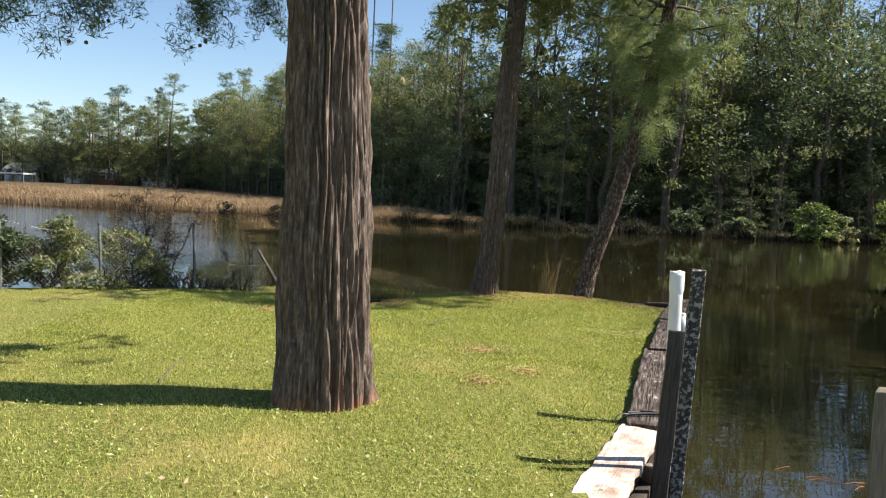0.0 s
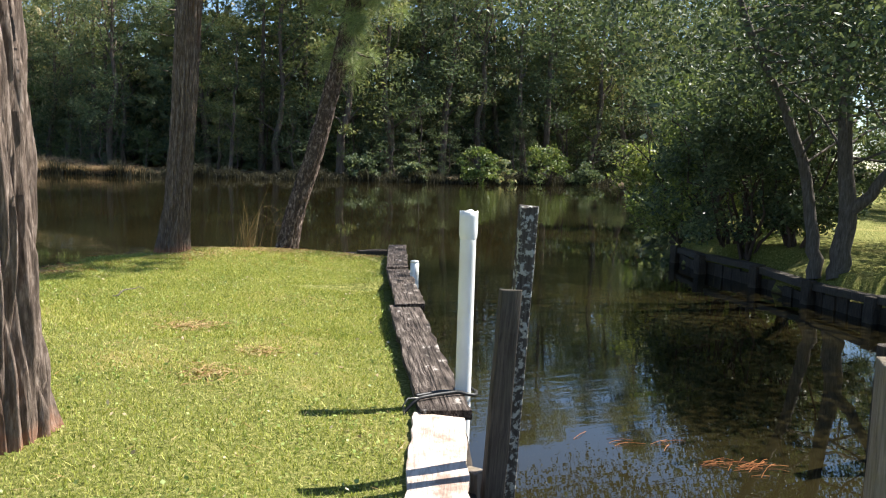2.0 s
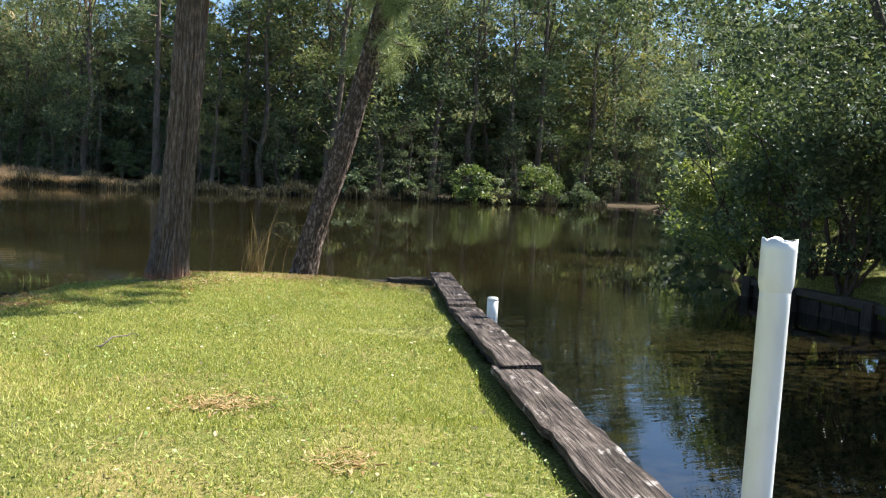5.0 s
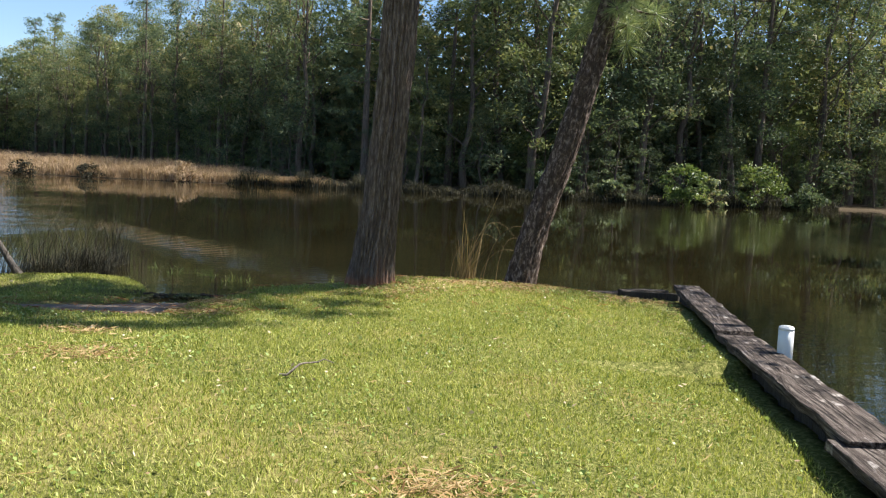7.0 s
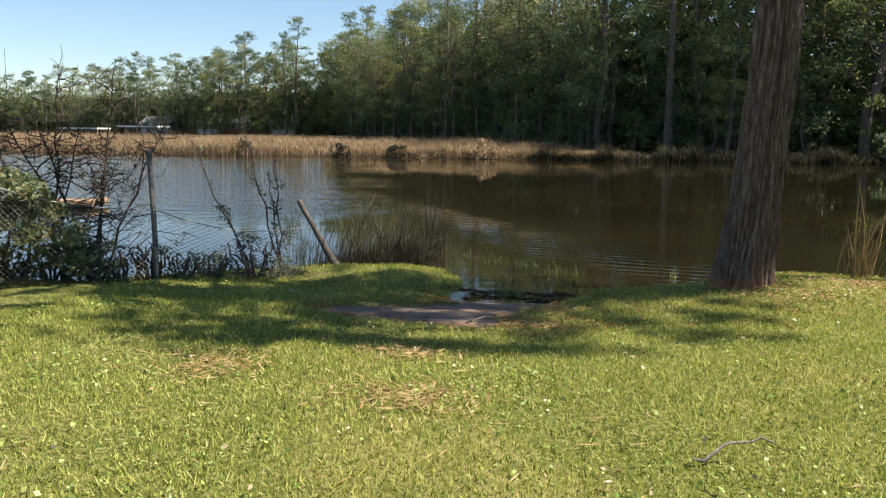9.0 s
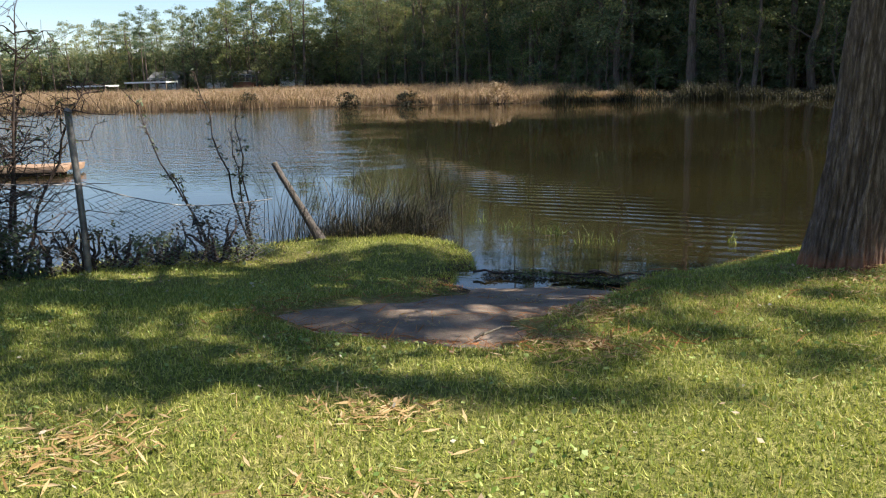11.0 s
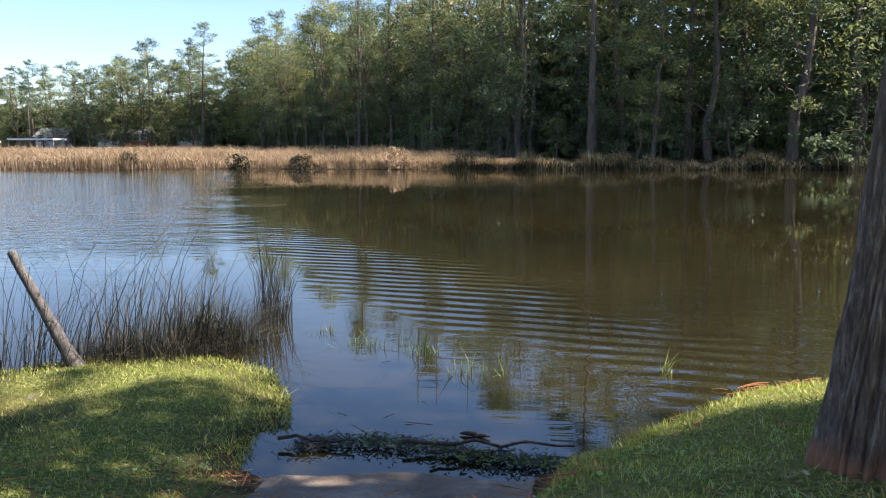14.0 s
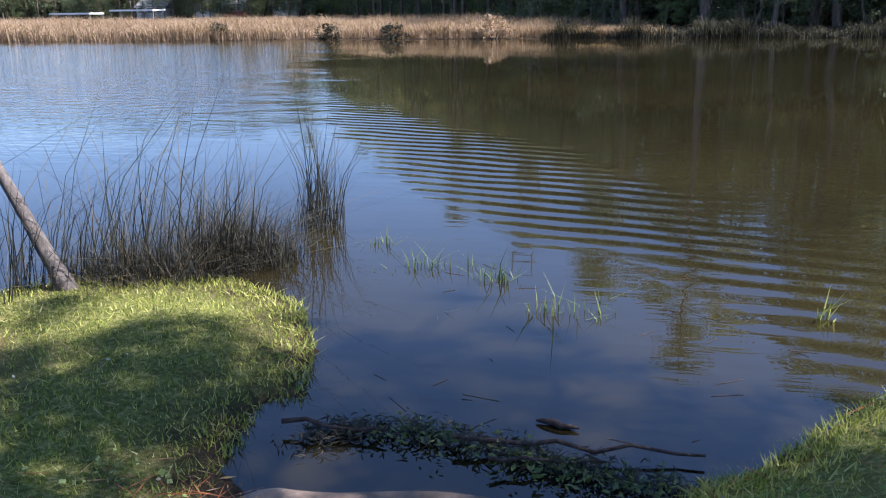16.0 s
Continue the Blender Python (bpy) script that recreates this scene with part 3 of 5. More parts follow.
# second cypress on the point
T2 = thing("bald_cypress", (0.6, 12.9, 0.4), "slender leaning cypress with ridged bark on the lawn's point", "tree")
o2 = np.array([0.6, 12.9, 0.4])
v, f = bark_trunk([(0.59, 12.9, 0.2), (0.66, 12.9, 1.0), (0.745, 12.9, 2.1), (0.81, 12.9, 3.4), (0.93, 12.88, 5.4), (1.15, 12.9, 9), (1.2, 13, 12)],
                  [0.215, 0.185, 0.172, 0.170, 0.155, 0.1, 0.05], 220, 190, 0.036, 6.0, 0.75, 0.05, 0.42, 4)
child("trunk", fast_mesh("trunk", v - o2, f, CYPRESS_BARK, True), T2)
br, fo = [], []
for k in range(30):
    z = rng.uniform(5.4, 11.5)
    a = rng.uniform(0, 2 * np.pi)
    L = (13 - z) * 0.45 * rng.uniform(0.6, 1.1) * (1.15 if math.sin(a) < 0 else 1.0)
    x0 = np.interp(z, [5.4, 9, 12], [0.93, 1.15, 1.2])
    P = limb((x0, 12.9, z), (x0 + L * math.cos(a), 12.9 + L * math.sin(a), z + rng.uniform(-0.4, 0.5)), -0.1, 0.25)
    br.append(tube(P, np.linspace(0.045, 0.012, len(P))))
    fo.append(spline(P[1:], rng.uniform(0, 1, 11)) + rng.normal(0, 0.18, (11, 3)))
for tip in ((-0.35, 12.2, 5.15), (1.7, 12.6, 5.6)):
    P = limb((0.93, 12.88, 5.3), tip, -0.15, 0.2)
    br.append(tube(P, np.linspace(0.04, 0.01, len(P))))
    fo.append(spline(P[2:], rng.uniform(0, 1, 30)) + rng.normal(0, 0.18, (30, 3)))
# long unseen boughs added to shade lawn and ramp; r is each spray's reach
SHADE_BOUGHS = []
for shade_x, shade_y, r in ((-2.9, 11.1, 0.5), (-2.4, 10.9, 0.4), (-2.65, 10.55, 0.35), (-1.95, 10.72, 0.3), (-1.5, 10.75, 0.35), (-1.0, 10.66, 0.3), (-0.85, 10.95, 0.3), (-0.55, 10.68, 0.25),
                    (-0.2, 11.5, 0.3), (0.15, 11.6, 0.35), (0.25, 11.05, 0.3), (-2.9, 12.55, 0.4), (-2.5, 13.0, 0.3), (-3.3, 12.2, 0.5), (-2.15, 11.8, 0.25), (-1.5, 11.95, 0.25),
                    (-2.75, 11.85, 0.35), (-3.6, 11.4, 0.5), (-3.4, 10.7, 0.4), (-2.3, 13.75, 0.4), (-2.8, 13.5, 0.4), (-2.2, 14.2, 0.3), (-2.0, 13.9, 0.25), (-3.1, 13.0, 0.35), (-1.95, 14.4, 0.25), (-2.6, 14.1, 0.3), (-3.0, 13.8, 0.3)):
    up = 5.6 + rng.uniform(0, 1.5)
    SHADE_BOUGHS.append((np.array([shade_x + 0.852 * up, shade_y + 0.052 * up, up + 0.4]), r))
for tip, r in SHADE_BOUGHS:
    if tip[0] > 3.4:
        continue
    x0 = np.interp(tip[2] - 0.4, [5.4, 9, 12], [0.93, 1.15, 1.2])
    P = limb((x0, 12.9, tip[2] - 0.4), tip, -0.15, 0.15, 7)
    br.append(tube(P, np.linspace(0.04, 0.01, 7)))
    fo.append(tip + rng.normal(0, 1, (int(4 + 14 * r), 3)) * np.array([r * 0.7, r * 0.42, 0.12]))
for v, f in br:
    child("branch", fast_mesh("branch", v - o2, f, CYPRESS_BARK, True), T2)
v, f = sprays(np.concatenate(fo), 44, 0.5)
child("foliage", fast_mesh("foliage", v - o2, f, CYPRESS_LEAF), T2, "feathery dark green foliage")

# leaning pine at the water's edge
T3 = thing("leaning_pine", (2.44, 13.82, 0.2), "leaning pine with plated bark and long-needled tufts", "tree")
o3 = np.array([2.44, 13.82, 0.2])
axis3 = [(2.40, 13.83, 0.0), (2.60, 13.80, 1.02), (2.82, 13.75, 1.69), (3.07, 13.68, 2.7), (3.22, 13.65, 3.3), (3.43, 13.62, 4.25), (3.71, 13.56, 5.74), (4.1, 13.5, 8), (4.4, 13.5, 10)]
v, f = bark_trunk(axis3, [0.175, 0.155, 0.15, 0.14, 0.13, 0.12, 0.105, 0.08, 0.03], 230, 100, 0.026, 3.6, 3.0, 0.04, 0.25, 3)
child("trunk", fast_mesh("trunk", v - o3, f, PINE_BARK, True), T3)
br, tufts = [], []
ax = np.asarray(axis3)
for k in range(72):
    z = 3.3 + 6.5 * rng.uniform(0, 1) ** 0.9
    x0, y0 = np.interp(z, ax[:, 2], ax[:, 0]), np.interp(z, ax[:, 2], ax[:, 1])
    a = rng.uniform(0, 2 * np.pi)
    L = np.interp(z, [3.3, 4.3, 5.4, 7, 10], [0.4, 0.62, 1.5, 2.0, 0.5]) * rng.uniform(0.6, 1.1) * (1.4 if math.sin(a) < 0 and z > 5.4 else 1.0)
    tip = (x0 + L * math.cos(a), y0 + L * math.sin(a), z + rng.uniform(-0.25, 0.35))
    P = limb((x0, y0, z), tip, 0.05, 0.2)
    br.append(tube(P, np.linspace(0.03, 0.008, len(P)), 5))
    c = max(1, int((7 if z < 5.2 else 3) * L))
    tufts.append(spline(P[2:], rng.uniform(0, 1, c)) + rng.normal(0, 0.16, (c, 3)))
    tufts.append(np.array([tip]))
# the added shade-casting boughs that lie nearer the pine
for tip, r in SHADE_BOUGHS:
    if tip[0] > 3.4:
        P = limb((np.interp(tip[2] - 0.5, ax[:, 2], ax[:, 0]), 13.56, tip[2] - 0.5), tip, -0.1, 0.15, 7)
        br.append(tube(P, np.linspace(0.035, 0.008, 7), 5))
        tufts.append(tip + rng.normal(0, 1, (3, 3)) * np.array([r * 0.6, r * 0.3, 0.1]))
for v, f in br:
    child("branch", fast_mesh("branch", v - o3, f, PINE_BARK, True), T3)
v, f = needle_tufts(np.concatenate(tufts), 150, 0.25, 0.0062)
child("needles", fast_mesh("needles", v - o3, f, NEAR_NEEDLE), T3, "long yellow-green needles in round tufts")


def clump_crown(centres, per, spread, length, width, flat=0.2):
    """Leaves in loose clumps round the centres."""
    C = np.repeat(np.asarray(centres), per, 0)
    d = rng.normal(size=C.shape)
    d /= np.linalg.norm(d, axis=1)[:, None]
    C = C + d * (spread * rng.uniform(0, 1, (len(C), 1)) ** 0.45) * np.array([1, 1, 0.7])
    return leaves(C, length, width, flat)


def fine_crown(centres, per, spread, size, wide, level=0.5):
    """Small three-cornered leaves in dense level clumps round the centres."""
    C = np.repeat(np.asarray(centres), per, 0)
    grow = np.repeat(rng.uniform(0.6, 1.35, len(centres)), per)[:, None]
    d = rng.normal(size=C.shape)
    d /= np.linalg.norm(d, axis=1)[:, None]
    C = C + d * grow * (spread * rng.uniform(0, 1, (len(C), 1)) ** 0.5) * np.array([1, 1, level])
    v, _ = leaves(C, size, wide, 0.25)
    return v.reshape(-1, 4, 3)[:, :3].reshape(-1, 3), np.arange(3 * len(C)).reshape(-1, 3)


# oak over the far side of the canal
OAK = thing("live_oak", (9.2, 9.0, 0.55), "three-stemmed oak with a wide dark glossy crown by the canal", "tree")
oo = np.array([9.2, 9.0, 0.55])
stems = [[(9.12, 9.2, 0.4), (9.09, 9.22, 0.75), (9.0, 9.3, 1.5), (8.8, 9.45, 2.4), (8.3, 9.9, 3.9), (7.6, 10.6, 6.0)],
         [(9.25, 8.9, 0.4), (9.24, 8.9, 0.8), (9.26, 8.88, 1.4), (9.2, 8.9, 2.2), (9.15, 9.2, 4.2), (9.5, 9.8, 7.2)],
         [(9.25, 8.89, 1.0), (9.3, 8.84, 1.35), (9.5, 8.6, 1.75), (9.8, 8.3, 2.5), (10.2, 7.8, 4.0), (10.8, 7.2, 6.0)]]
for s, r in zip(stems, (0.11, 0.16, 0.10)):
    P = spline(s, np.linspace(0, 1, 16))
    P[1:-1] += rng.normal(0, 0.02, (14, 3))
    v, f = tube(P, np.linspace(r, r * 0.35, 16), 10)
    child("trunk", fast_mesh("trunk", v - oo, f, OAK_BARK, True), OAK)
cl = []
for k in range(330):
    a, rr = rng.uniform(0, 2 * np.pi), 5.2 * rng.uniform(0.15, 1) ** 0.6
    x, y = 10.5 + rr * math.cos(a) * 1.2, 9.9 + rr * math.sin(a) * 1.15
    dome = 7.6 - 0.14 * rr * rr
    z = rng.uniform(max(2.0, 3.9 - 0.38 * rr), max(dome, 3.4))
    if x < 5.3 or (z < 3.3 and x < 6.6) or (y > 11.3 and z < 4.4) or (x - 0.85 * (z - 0.45) < 3.4 and y < 12.6):
        continue
    cl.append((x, y, z))
    if k % 4 == 0:
        s = stems[k % 3]
        P = limb(spline(s, np.array([rng.uniform(0.5, 0.95)]))[0], (x, y, z), -0.15, 0.3, 7)
        v, f = tube(P, np.linspace(0.022, 0.006, 7), 5)
        child("limb", fast_mesh("limb", v - oo, f, OAK_BARK, True), OAK)
v, f = clump_crown(cl, 560, 1.0, 0.075, 0.036)
child("crown", fast_mesh("crown", v - oo, f, OAK_LEAF), OAK, "small dark glossy leaves")


def shrub(name, at, size, count, leaf, mat, label, stems_n=9, bare=TWIG, clumps=26, group="", category="shrub"):
    """A bush of many stems with clumped leaves; size is its half widths and height."""
    ob = thing(name, at, label, category, group)
    br, cl = [], []
    for k in range(stems_n):
        a = rng.uniform(0, 2 * np.pi)
        q = rng.uniform(0.2, 0.85)
        tip = (size[0] * q * math.cos(a), size[1] * q * math.sin(a), size[2] * rng.uniform(0.55, 0.95))
        P = limb((0.15 * tip[0], 0.15 * tip[1], -0.15), tip, 0, 0.3, 7)
        br.append(tube(P, np.linspace(0.02 + 0.006 * size[2], 0.006, 7), 5))
    for k in range(clumps):
        a, q = rng.uniform(0, 2 * np.pi), rng.uniform(0.1, 1) ** 0.6
        z = rng.uniform(0.08, 1)
        w = q * math.sqrt(max(0.05, 1 - (2 * z - 0.8) ** 2 / 1.7))
        cl.append((size[0] * w * math.cos(a), size[1] * w * math.sin(a), size[2] * z))
    for v, f in br:
        child("stem", fast_mesh("stem", v, f, bare, True), ob)
    v, f = clump_crown(cl, count // clumps, 0.34 * min(size[0], size[1], size[2]), leaf, leaf * 0.5)
    v[:, 2] = np.maximum(v[:, 2], 0.02)
    child("leaves", fast_mesh("leaves", v, f, mat), ob)
    return ob


def hz(x, y):
    return float(height(np.array([x]), np.array([y]))[0])


# thicket on the canal's far bank
for x, y, s, c, l, mt, lab in (
        (10.1, 12.0, (1.5, 1.6, 3.0), 9000, 0.08, OAK_LEAF, "dense dark evergreen shrub on the canal bank"),
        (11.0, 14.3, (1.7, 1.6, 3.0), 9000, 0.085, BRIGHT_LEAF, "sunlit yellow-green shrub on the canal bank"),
        (10.6, 13.2, (1.3, 1.4, 2.2), 7000, 0.08, SHRUB_LEAF, "leafy green shrub on the canal bank"),
        (13.6, 16.6, (2.0, 2.0, 3.6), 9000, 0.11, SHRUB_LEAF, "leafy green shrub on the creek bank"),
        (13.0, 13.6, (2.2, 2.2, 5.0), 9000, 0.11, OAK_LEAF, "tall dark evergreen shrub behind the canal bank"),
        (17.2, 20.5, (2.6, 2.6, 5.5), 9000, 0.13, HARD_LEAF, "tall leafy shrub on the creek bank"),
        (23.0, 27.5, (3.0, 3.0, 6.0), 9000, 0.16, HARD_LEAF, "tall leafy shrub on the creek bank"),
        (31.0, 37.0, (3.5, 3.5, 7.0), 9000, 0.2, HARD_LEAF, "tall leafy shrub on the creek bank"),
        (9.75, 11.3, (1.15, 1.0, 2.3), 8000, 0.075, OAK_LEAF, "dense dark evergreen shrub on the canal bank"),
        (10.4, 10.9, (1.2, 1.0, 2.8), 8000, 0.075, OAK_LEAF, "dense dark evergreen shrub on the canal bank"),
        (12.0, 3.0, (2.6, 2.6, 6.0), 9000, 0.12, OAK_LEAF, "tall dark evergreen shrub behind the canal bank")):
    shrub("bank_shrub", (x, y, hz(x, y) - 0.02), s, c, l, mt, lab, group="shrubs on the canal bank")


# ---- the far woods ----
def far_pine(h, spread, low, per=50, size=0.32, wide=0.15):
    ob = thing("pine_tree", (0, 0, 0), "tall straight pine in the woods across the creek", "tree", "trees across the creek")
    bend = rng.normal(0, 0.02 * h, 2)
    P = np.array([(bend[0] * s * s, bend[1] * s * s, s * h - 0.3 * (s == 0)) for s in np.linspace(0, 1, 8)])
    v, f = tube(P, np.linspace(0.014 * h, 0.02, 8), 7)
    br, cl = [], []
    for k in range(26):
        z = h * (low + (1 - low) * rng.uniform(0, 1) ** 0.8)
        a = rng.uniform(0, 2 * np.pi)
        L = spread * (1.05 - 0.75 * ((z / h - low) / (1 - low)) ** 1.4) * rng.uniform(0.5, 1.1)
        c = np.array([bend[0] * (z / h) ** 2, bend[1] * (z / h) ** 2, z])
        tip = c + (L * math.cos(a), L * math.sin(a), rng.uniform(-0.2, 0.7))
        Q = limb(c, tip, 0.1, 0.2, 5)
        br.append(tube(Q, np.linspace(0.05, 0.015, 5), 4))
        for s in (0.55, 0.8, 1.0):
            cl.append(c + (tip - c) * s + rng.normal(0, 0.2, 3))
    child("trunk", fast_mesh("trunk", *joined([(v, f)] + br), FAR_BARK, True), ob)
    child("crown", fast_mesh("crown", *fine_crown(cl, per, 0.85, size, wide, 0.5), PINE_LEAF), ob)
    return ob


def far_hardwood(h, spread, low, mat, label, kindname="broadleaf_tree", per=60, size=0.3, wide=0.19, clumps=70):
    ob = thing(kindname, (0, 0, 0), label, "tree", "trees across the creek")
    br, cl = [], []
    P = limb((0, 0, -0.3), (rng.normal(0, 0.4), rng.normal(0, 0.4), h * 0.85), 0, 0.1, 8)
    stem = tube(P, np.linspace(0.012 * h + 0.04, 0.03, 8), 7)
    for k in range(clumps):
        z = rng.uniform(low, 1)
        a = rng.uniform(0, 2 * np.pi)
        w = spread * math.sqrt(max(0.03, 1 - ((z - low) / (1 - low) * 1.75 - 0.75) ** 2)) * rng.uniform(0.35, 1.08)
        c = np.array([w * math.cos(a), w * math.sin(a), h * z])
        cl.append(c)
        if k % 7 == 0:
            s = spline(P, np.array([max(0.1, z * 0.8)]))[0]
            br.append(tube(limb(s, c, -0.1, 0.25, 5), np.linspace(0.05, 0.015, 5), 4))
    child("trunk", fast_mesh("trunk", *joined([stem] + br), FAR_BARK, True), ob)
    child("crown", fast_mesh("crown", *fine_crown(cl, per, 0.98, size, wide, 0.55), mat), ob)
    return ob


GREEN, YELLOW = "leafy green broadleaf tree in the far woods", "yellow-green cypress in the far woods"
FINE = dict(per=115, size=0.18, wide=0.11)
PINES = [far_pine(18, 3.6, 0.36), far_pine(17, 3.2, 0.45), far_pine(19, 3.8, 0.3), far_pine(16, 3.4, 0.22)]
NEAR_PINES = [far_pine(18, 2.8, 0.42, 110, 0.24, 0.078), far_pine(17, 2.4, 0.55, 110, 0.24, 0.078), far_pine(19, 3.0, 0.3, 110, 0.24, 0.078)]
HARDS = [far_hardwood(14, 4.6, 0.1, HARD_LEAF, GREEN, clumps=105), far_hardwood(12, 4.2, 0.05, HARD_LEAF, GREEN, clumps=100),
         far_hardwood(14, 3.6, 0.08, CYPRESS_LEAF, YELLOW, "cypress_tree", clumps=90), far_hardwood(16, 3.6, 0.2, HARD_LEAF, "tall narrow broadleaf tree in the far woods")]
NEAR_HARDS = [far_hardwood(14, 3.4, 0.15, HARD_LEAF, GREEN, **FINE), far_hardwood(12, 3.2, 0.08, HARD_LEAF, GREEN, **FINE),
              far_hardwood(14, 2.9, 0.14, CYPRESS_LEAF, YELLOW, "cypress_tree", **FINE), far_hardwood(16, 2.8, 0.2, HARD_LEAF, "tall narrow broadleaf tree in the far woods", **FINE)]
LOW = far_hardwood(9, 3.0, 0.04, HARD_LEAF, "low leafy tree under the far woods", "understorey_tree", 40, 0.36, 0.24, 45)
NEAR_LOW = [far_hardwood(9, 3.2, 0.03, HARD_LEAF, "low leafy tree at the wood's edge", "understorey_tree", 80, 0.2, 0.12, 50), far_hardwood(9, 3.4, 0.03, SHRUB_LEAF, "pale leafy tree at the wood's edge", "understorey_tree", 80, 0.2, 0.12, 50)]


def plant_all(list_):
    """Plants copies first and leaves each model itself at its last place."""
    last = {}
    for model, x, y, h, native in list_:
        m = Matrix.Translation((x, y, hz(x, y) - 0.05)) @ Matrix.Rotation(rng.uniform(0, 6.28), 4, "Z") @ Matrix.Diagonal((h / native,) * 3 + (1,))
        if model.name in last:
            copy_thing(model, m)
        else:
            last[model.name] = (model, m)
    for model, m in last.values():
        model.matrix_basis = m


NATIVE = {p.name: q for p, q in zip(PINES + NEAR_PINES + HARDS + NEAR_HARDS + [LOW] + NEAR_LOW, (18, 17, 19, 16, 18, 17, 19, 14, 12, 14, 16, 14, 12, 14, 16, 9, 9, 9))}
EDGE_X = np.array([-130, -95, -60, -40, -29, -19, -11, -4, 2, 10, 20, 32, 45, 60])
EDGE_Y = np.array([150, 146, 139, 134, 116, 98, 84, 67, 58.5, 57.5, 57, 60, 62, 64])
EDGE_H = np.array([13, 13, 16, 17, 16.5, 17, 17, 16.5, 18, 21.5, 23.5, 24, 24, 24])
BANK_TREES = [far_hardwood(13, 3.0, 0.06, HARD_LEAF, "leafy broadleaf tree on the creek bank", "bank_tree", 260, 0.14, 0.1), far_hardwood(12, 3.2, 0.05, SHRUB_LEAF, "pale leafy broadleaf tree on the creek bank", "bank_tree", 260, 0.14, 0.1)]
NATIVE.update({BANK_TREES[0].name: 13, BANK_TREES[1].name: 12})
jobs = []
s = 0.0
arc = np.concatenate([[0], np.cumsum(np.hypot(np.diff(EDGE_X), np.diff(EDGE_Y)))])
for row in range(4):
    s = rng.uniform(0, 2)
    while s < arc[-1]:
        x, y, h = (np.interp(s, arc, q) for q in (EDGE_X, EDGE_Y, EDGE_H))
        x += rng.normal(0, 0.9)
        y += row * 4.6 + rng.normal(0, 1.0) + 1.5
        right, close = x > -6, row < 2 and x > -32
        pines, hards = (NEAR_PINES, NEAR_HARDS) if close else (PINES, HARDS)
        if rng.uniform() < (0.42 if right else 0.22):
            md = pines[rng.integers(0, len(pines))]
            hh = h * rng.uniform(0.8, 1.1)
        else:
            md = hards[rng.choice([0, 1, 2, 3] if right else [0, 2, 2, 2, 3])]
            hh = h * rng.uniform(0.5, 1.0)
        jobs.append((md, x, y, hh, NATIVE[md.name]))
        s += rng.uniform(2.6, 4.4) * (1.12 if row < 2 else 1.3) * (1.0 if right else 0.95)
# understorey along the shore and under the trees
for row in range(3):
    s = 0.0
    while s < arc[-1]:
        x, y = (np.interp(s, arc, q) for q in (EDGE_X, EDGE_Y))
        md = NEAR_LOW[int(rng.uniform() < 0.25)] if row == 0 and x > -32 else LOW
        if x > -95:
            jobs.append((md, x + rng.normal(0, 0.5), y + 1.0 + row * 4.0 + rng.normal(0, 0.6), rng.uniform(2.4, 5.8) + 1.2 * row, 9))
        s += rng.uniform(1.9, 3.0) * (1 if x > -35 else 1.5) * (1 if row == 0 else 1.3)
# right-hand bank, set back from the water
for x, y, h in ((20, 21, 13), (24, 26, 14), (29, 33, 15), (34, 40, 16), (37, 46, 17), (40, 51, 17), (26, 24, 15), (32, 31, 16), (37, 38, 16), (42, 46, 17), (17.5, 17, 11), (45, 53, 18),
                (21.5, 17.5, 9), (23, 14.5, 8), (25, 11.5, 9), (26.5, 8, 8), (23.5, 19.5, 10), (28, 4.5, 9),
                (44, 34, 14), (50, 30, 15), (56, 26, 14), (60, 20, 14), (62, 12, 14), (64, 4, 14)):
    md = BANK_TREES[rng.integers(0, 2)] if y < 34 and x < 30 else NEAR_HARDS[rng.integers(0, 4)] if rng.uniform() < 0.7 else NEAR_PINES[rng.integers(0, 3)]
    jobs.append((md, x, y, min(h, 1.0 + 0.2 * math.hypot(x, y - 3)), NATIVE[md.name]))
for k in range(16):
    md = NEAR_LOW[k % 2]
    jobs.append((md, 25 + 1.3 * k + rng.normal(0, 0.6), 24 - 1.7 * k + rng.normal(0, 0.6), rng.uniform(4, 7), 9))
for k in range(10):
    md = BANK_TREES[k % 2]
    jobs.append((md, 21.5 + 0.9 * k + rng.normal(0, 0.5), 22 - 2.0 * k + rng.normal(0, 0.5), rng.uniform(7.5, 9.5), NATIVE[md.name]))
plant_all(jobs)
for x, y, w, h, mt in ((23.0, 51.4, 1.3, 2.5, SHRUB_LEAF), (25.2, 52.6, 1.1, 1.7, HARD_LEAF), (29.5, 53.8, 1.7, 2.8, SHRUB_LEAF), (19.0, 52.8, 1.0, 1.2, HARD_LEAF), (15.5, 53.6, 1.1, 1.6, HARD_LEAF), (33.5, 55.0, 1.4, 1.7, HARD_LEAF)):
    shrub("shore_shrub", (x, y, max(hz(x, y), 0) - 0.05), (w, w, h), 1500, 0.22, mt, "pale green shrub overhanging the far shore", 6, group="shrubs on the far shore")

# the depth of the woods
m = 170000
s = rng.uniform(0, arc[-1], m)
x, y, h = (np.interp(s, arc, q) for q in (EDGE_X, EDGE_Y, EDGE_H))
back = rng.uniform(7, 22, m)
x, y = x + rng.normal(0, 1, m), y + back
lump = np.interp(x, [-20, 0], [0.62, 0.56]) + 0.13 * np.sin(s * 0.7) + 0.10 * np.sin(s * 1.9 + back) + 0.08 * np.sin(s * 4.3)
z = height(x, y) + h * lump * np.interp(x, [-40, -15], [0.62, 1.0]) * rng.uniform(0, 1, m) ** 0.8
low = rng.uniform(0, 1, m) < 0.42
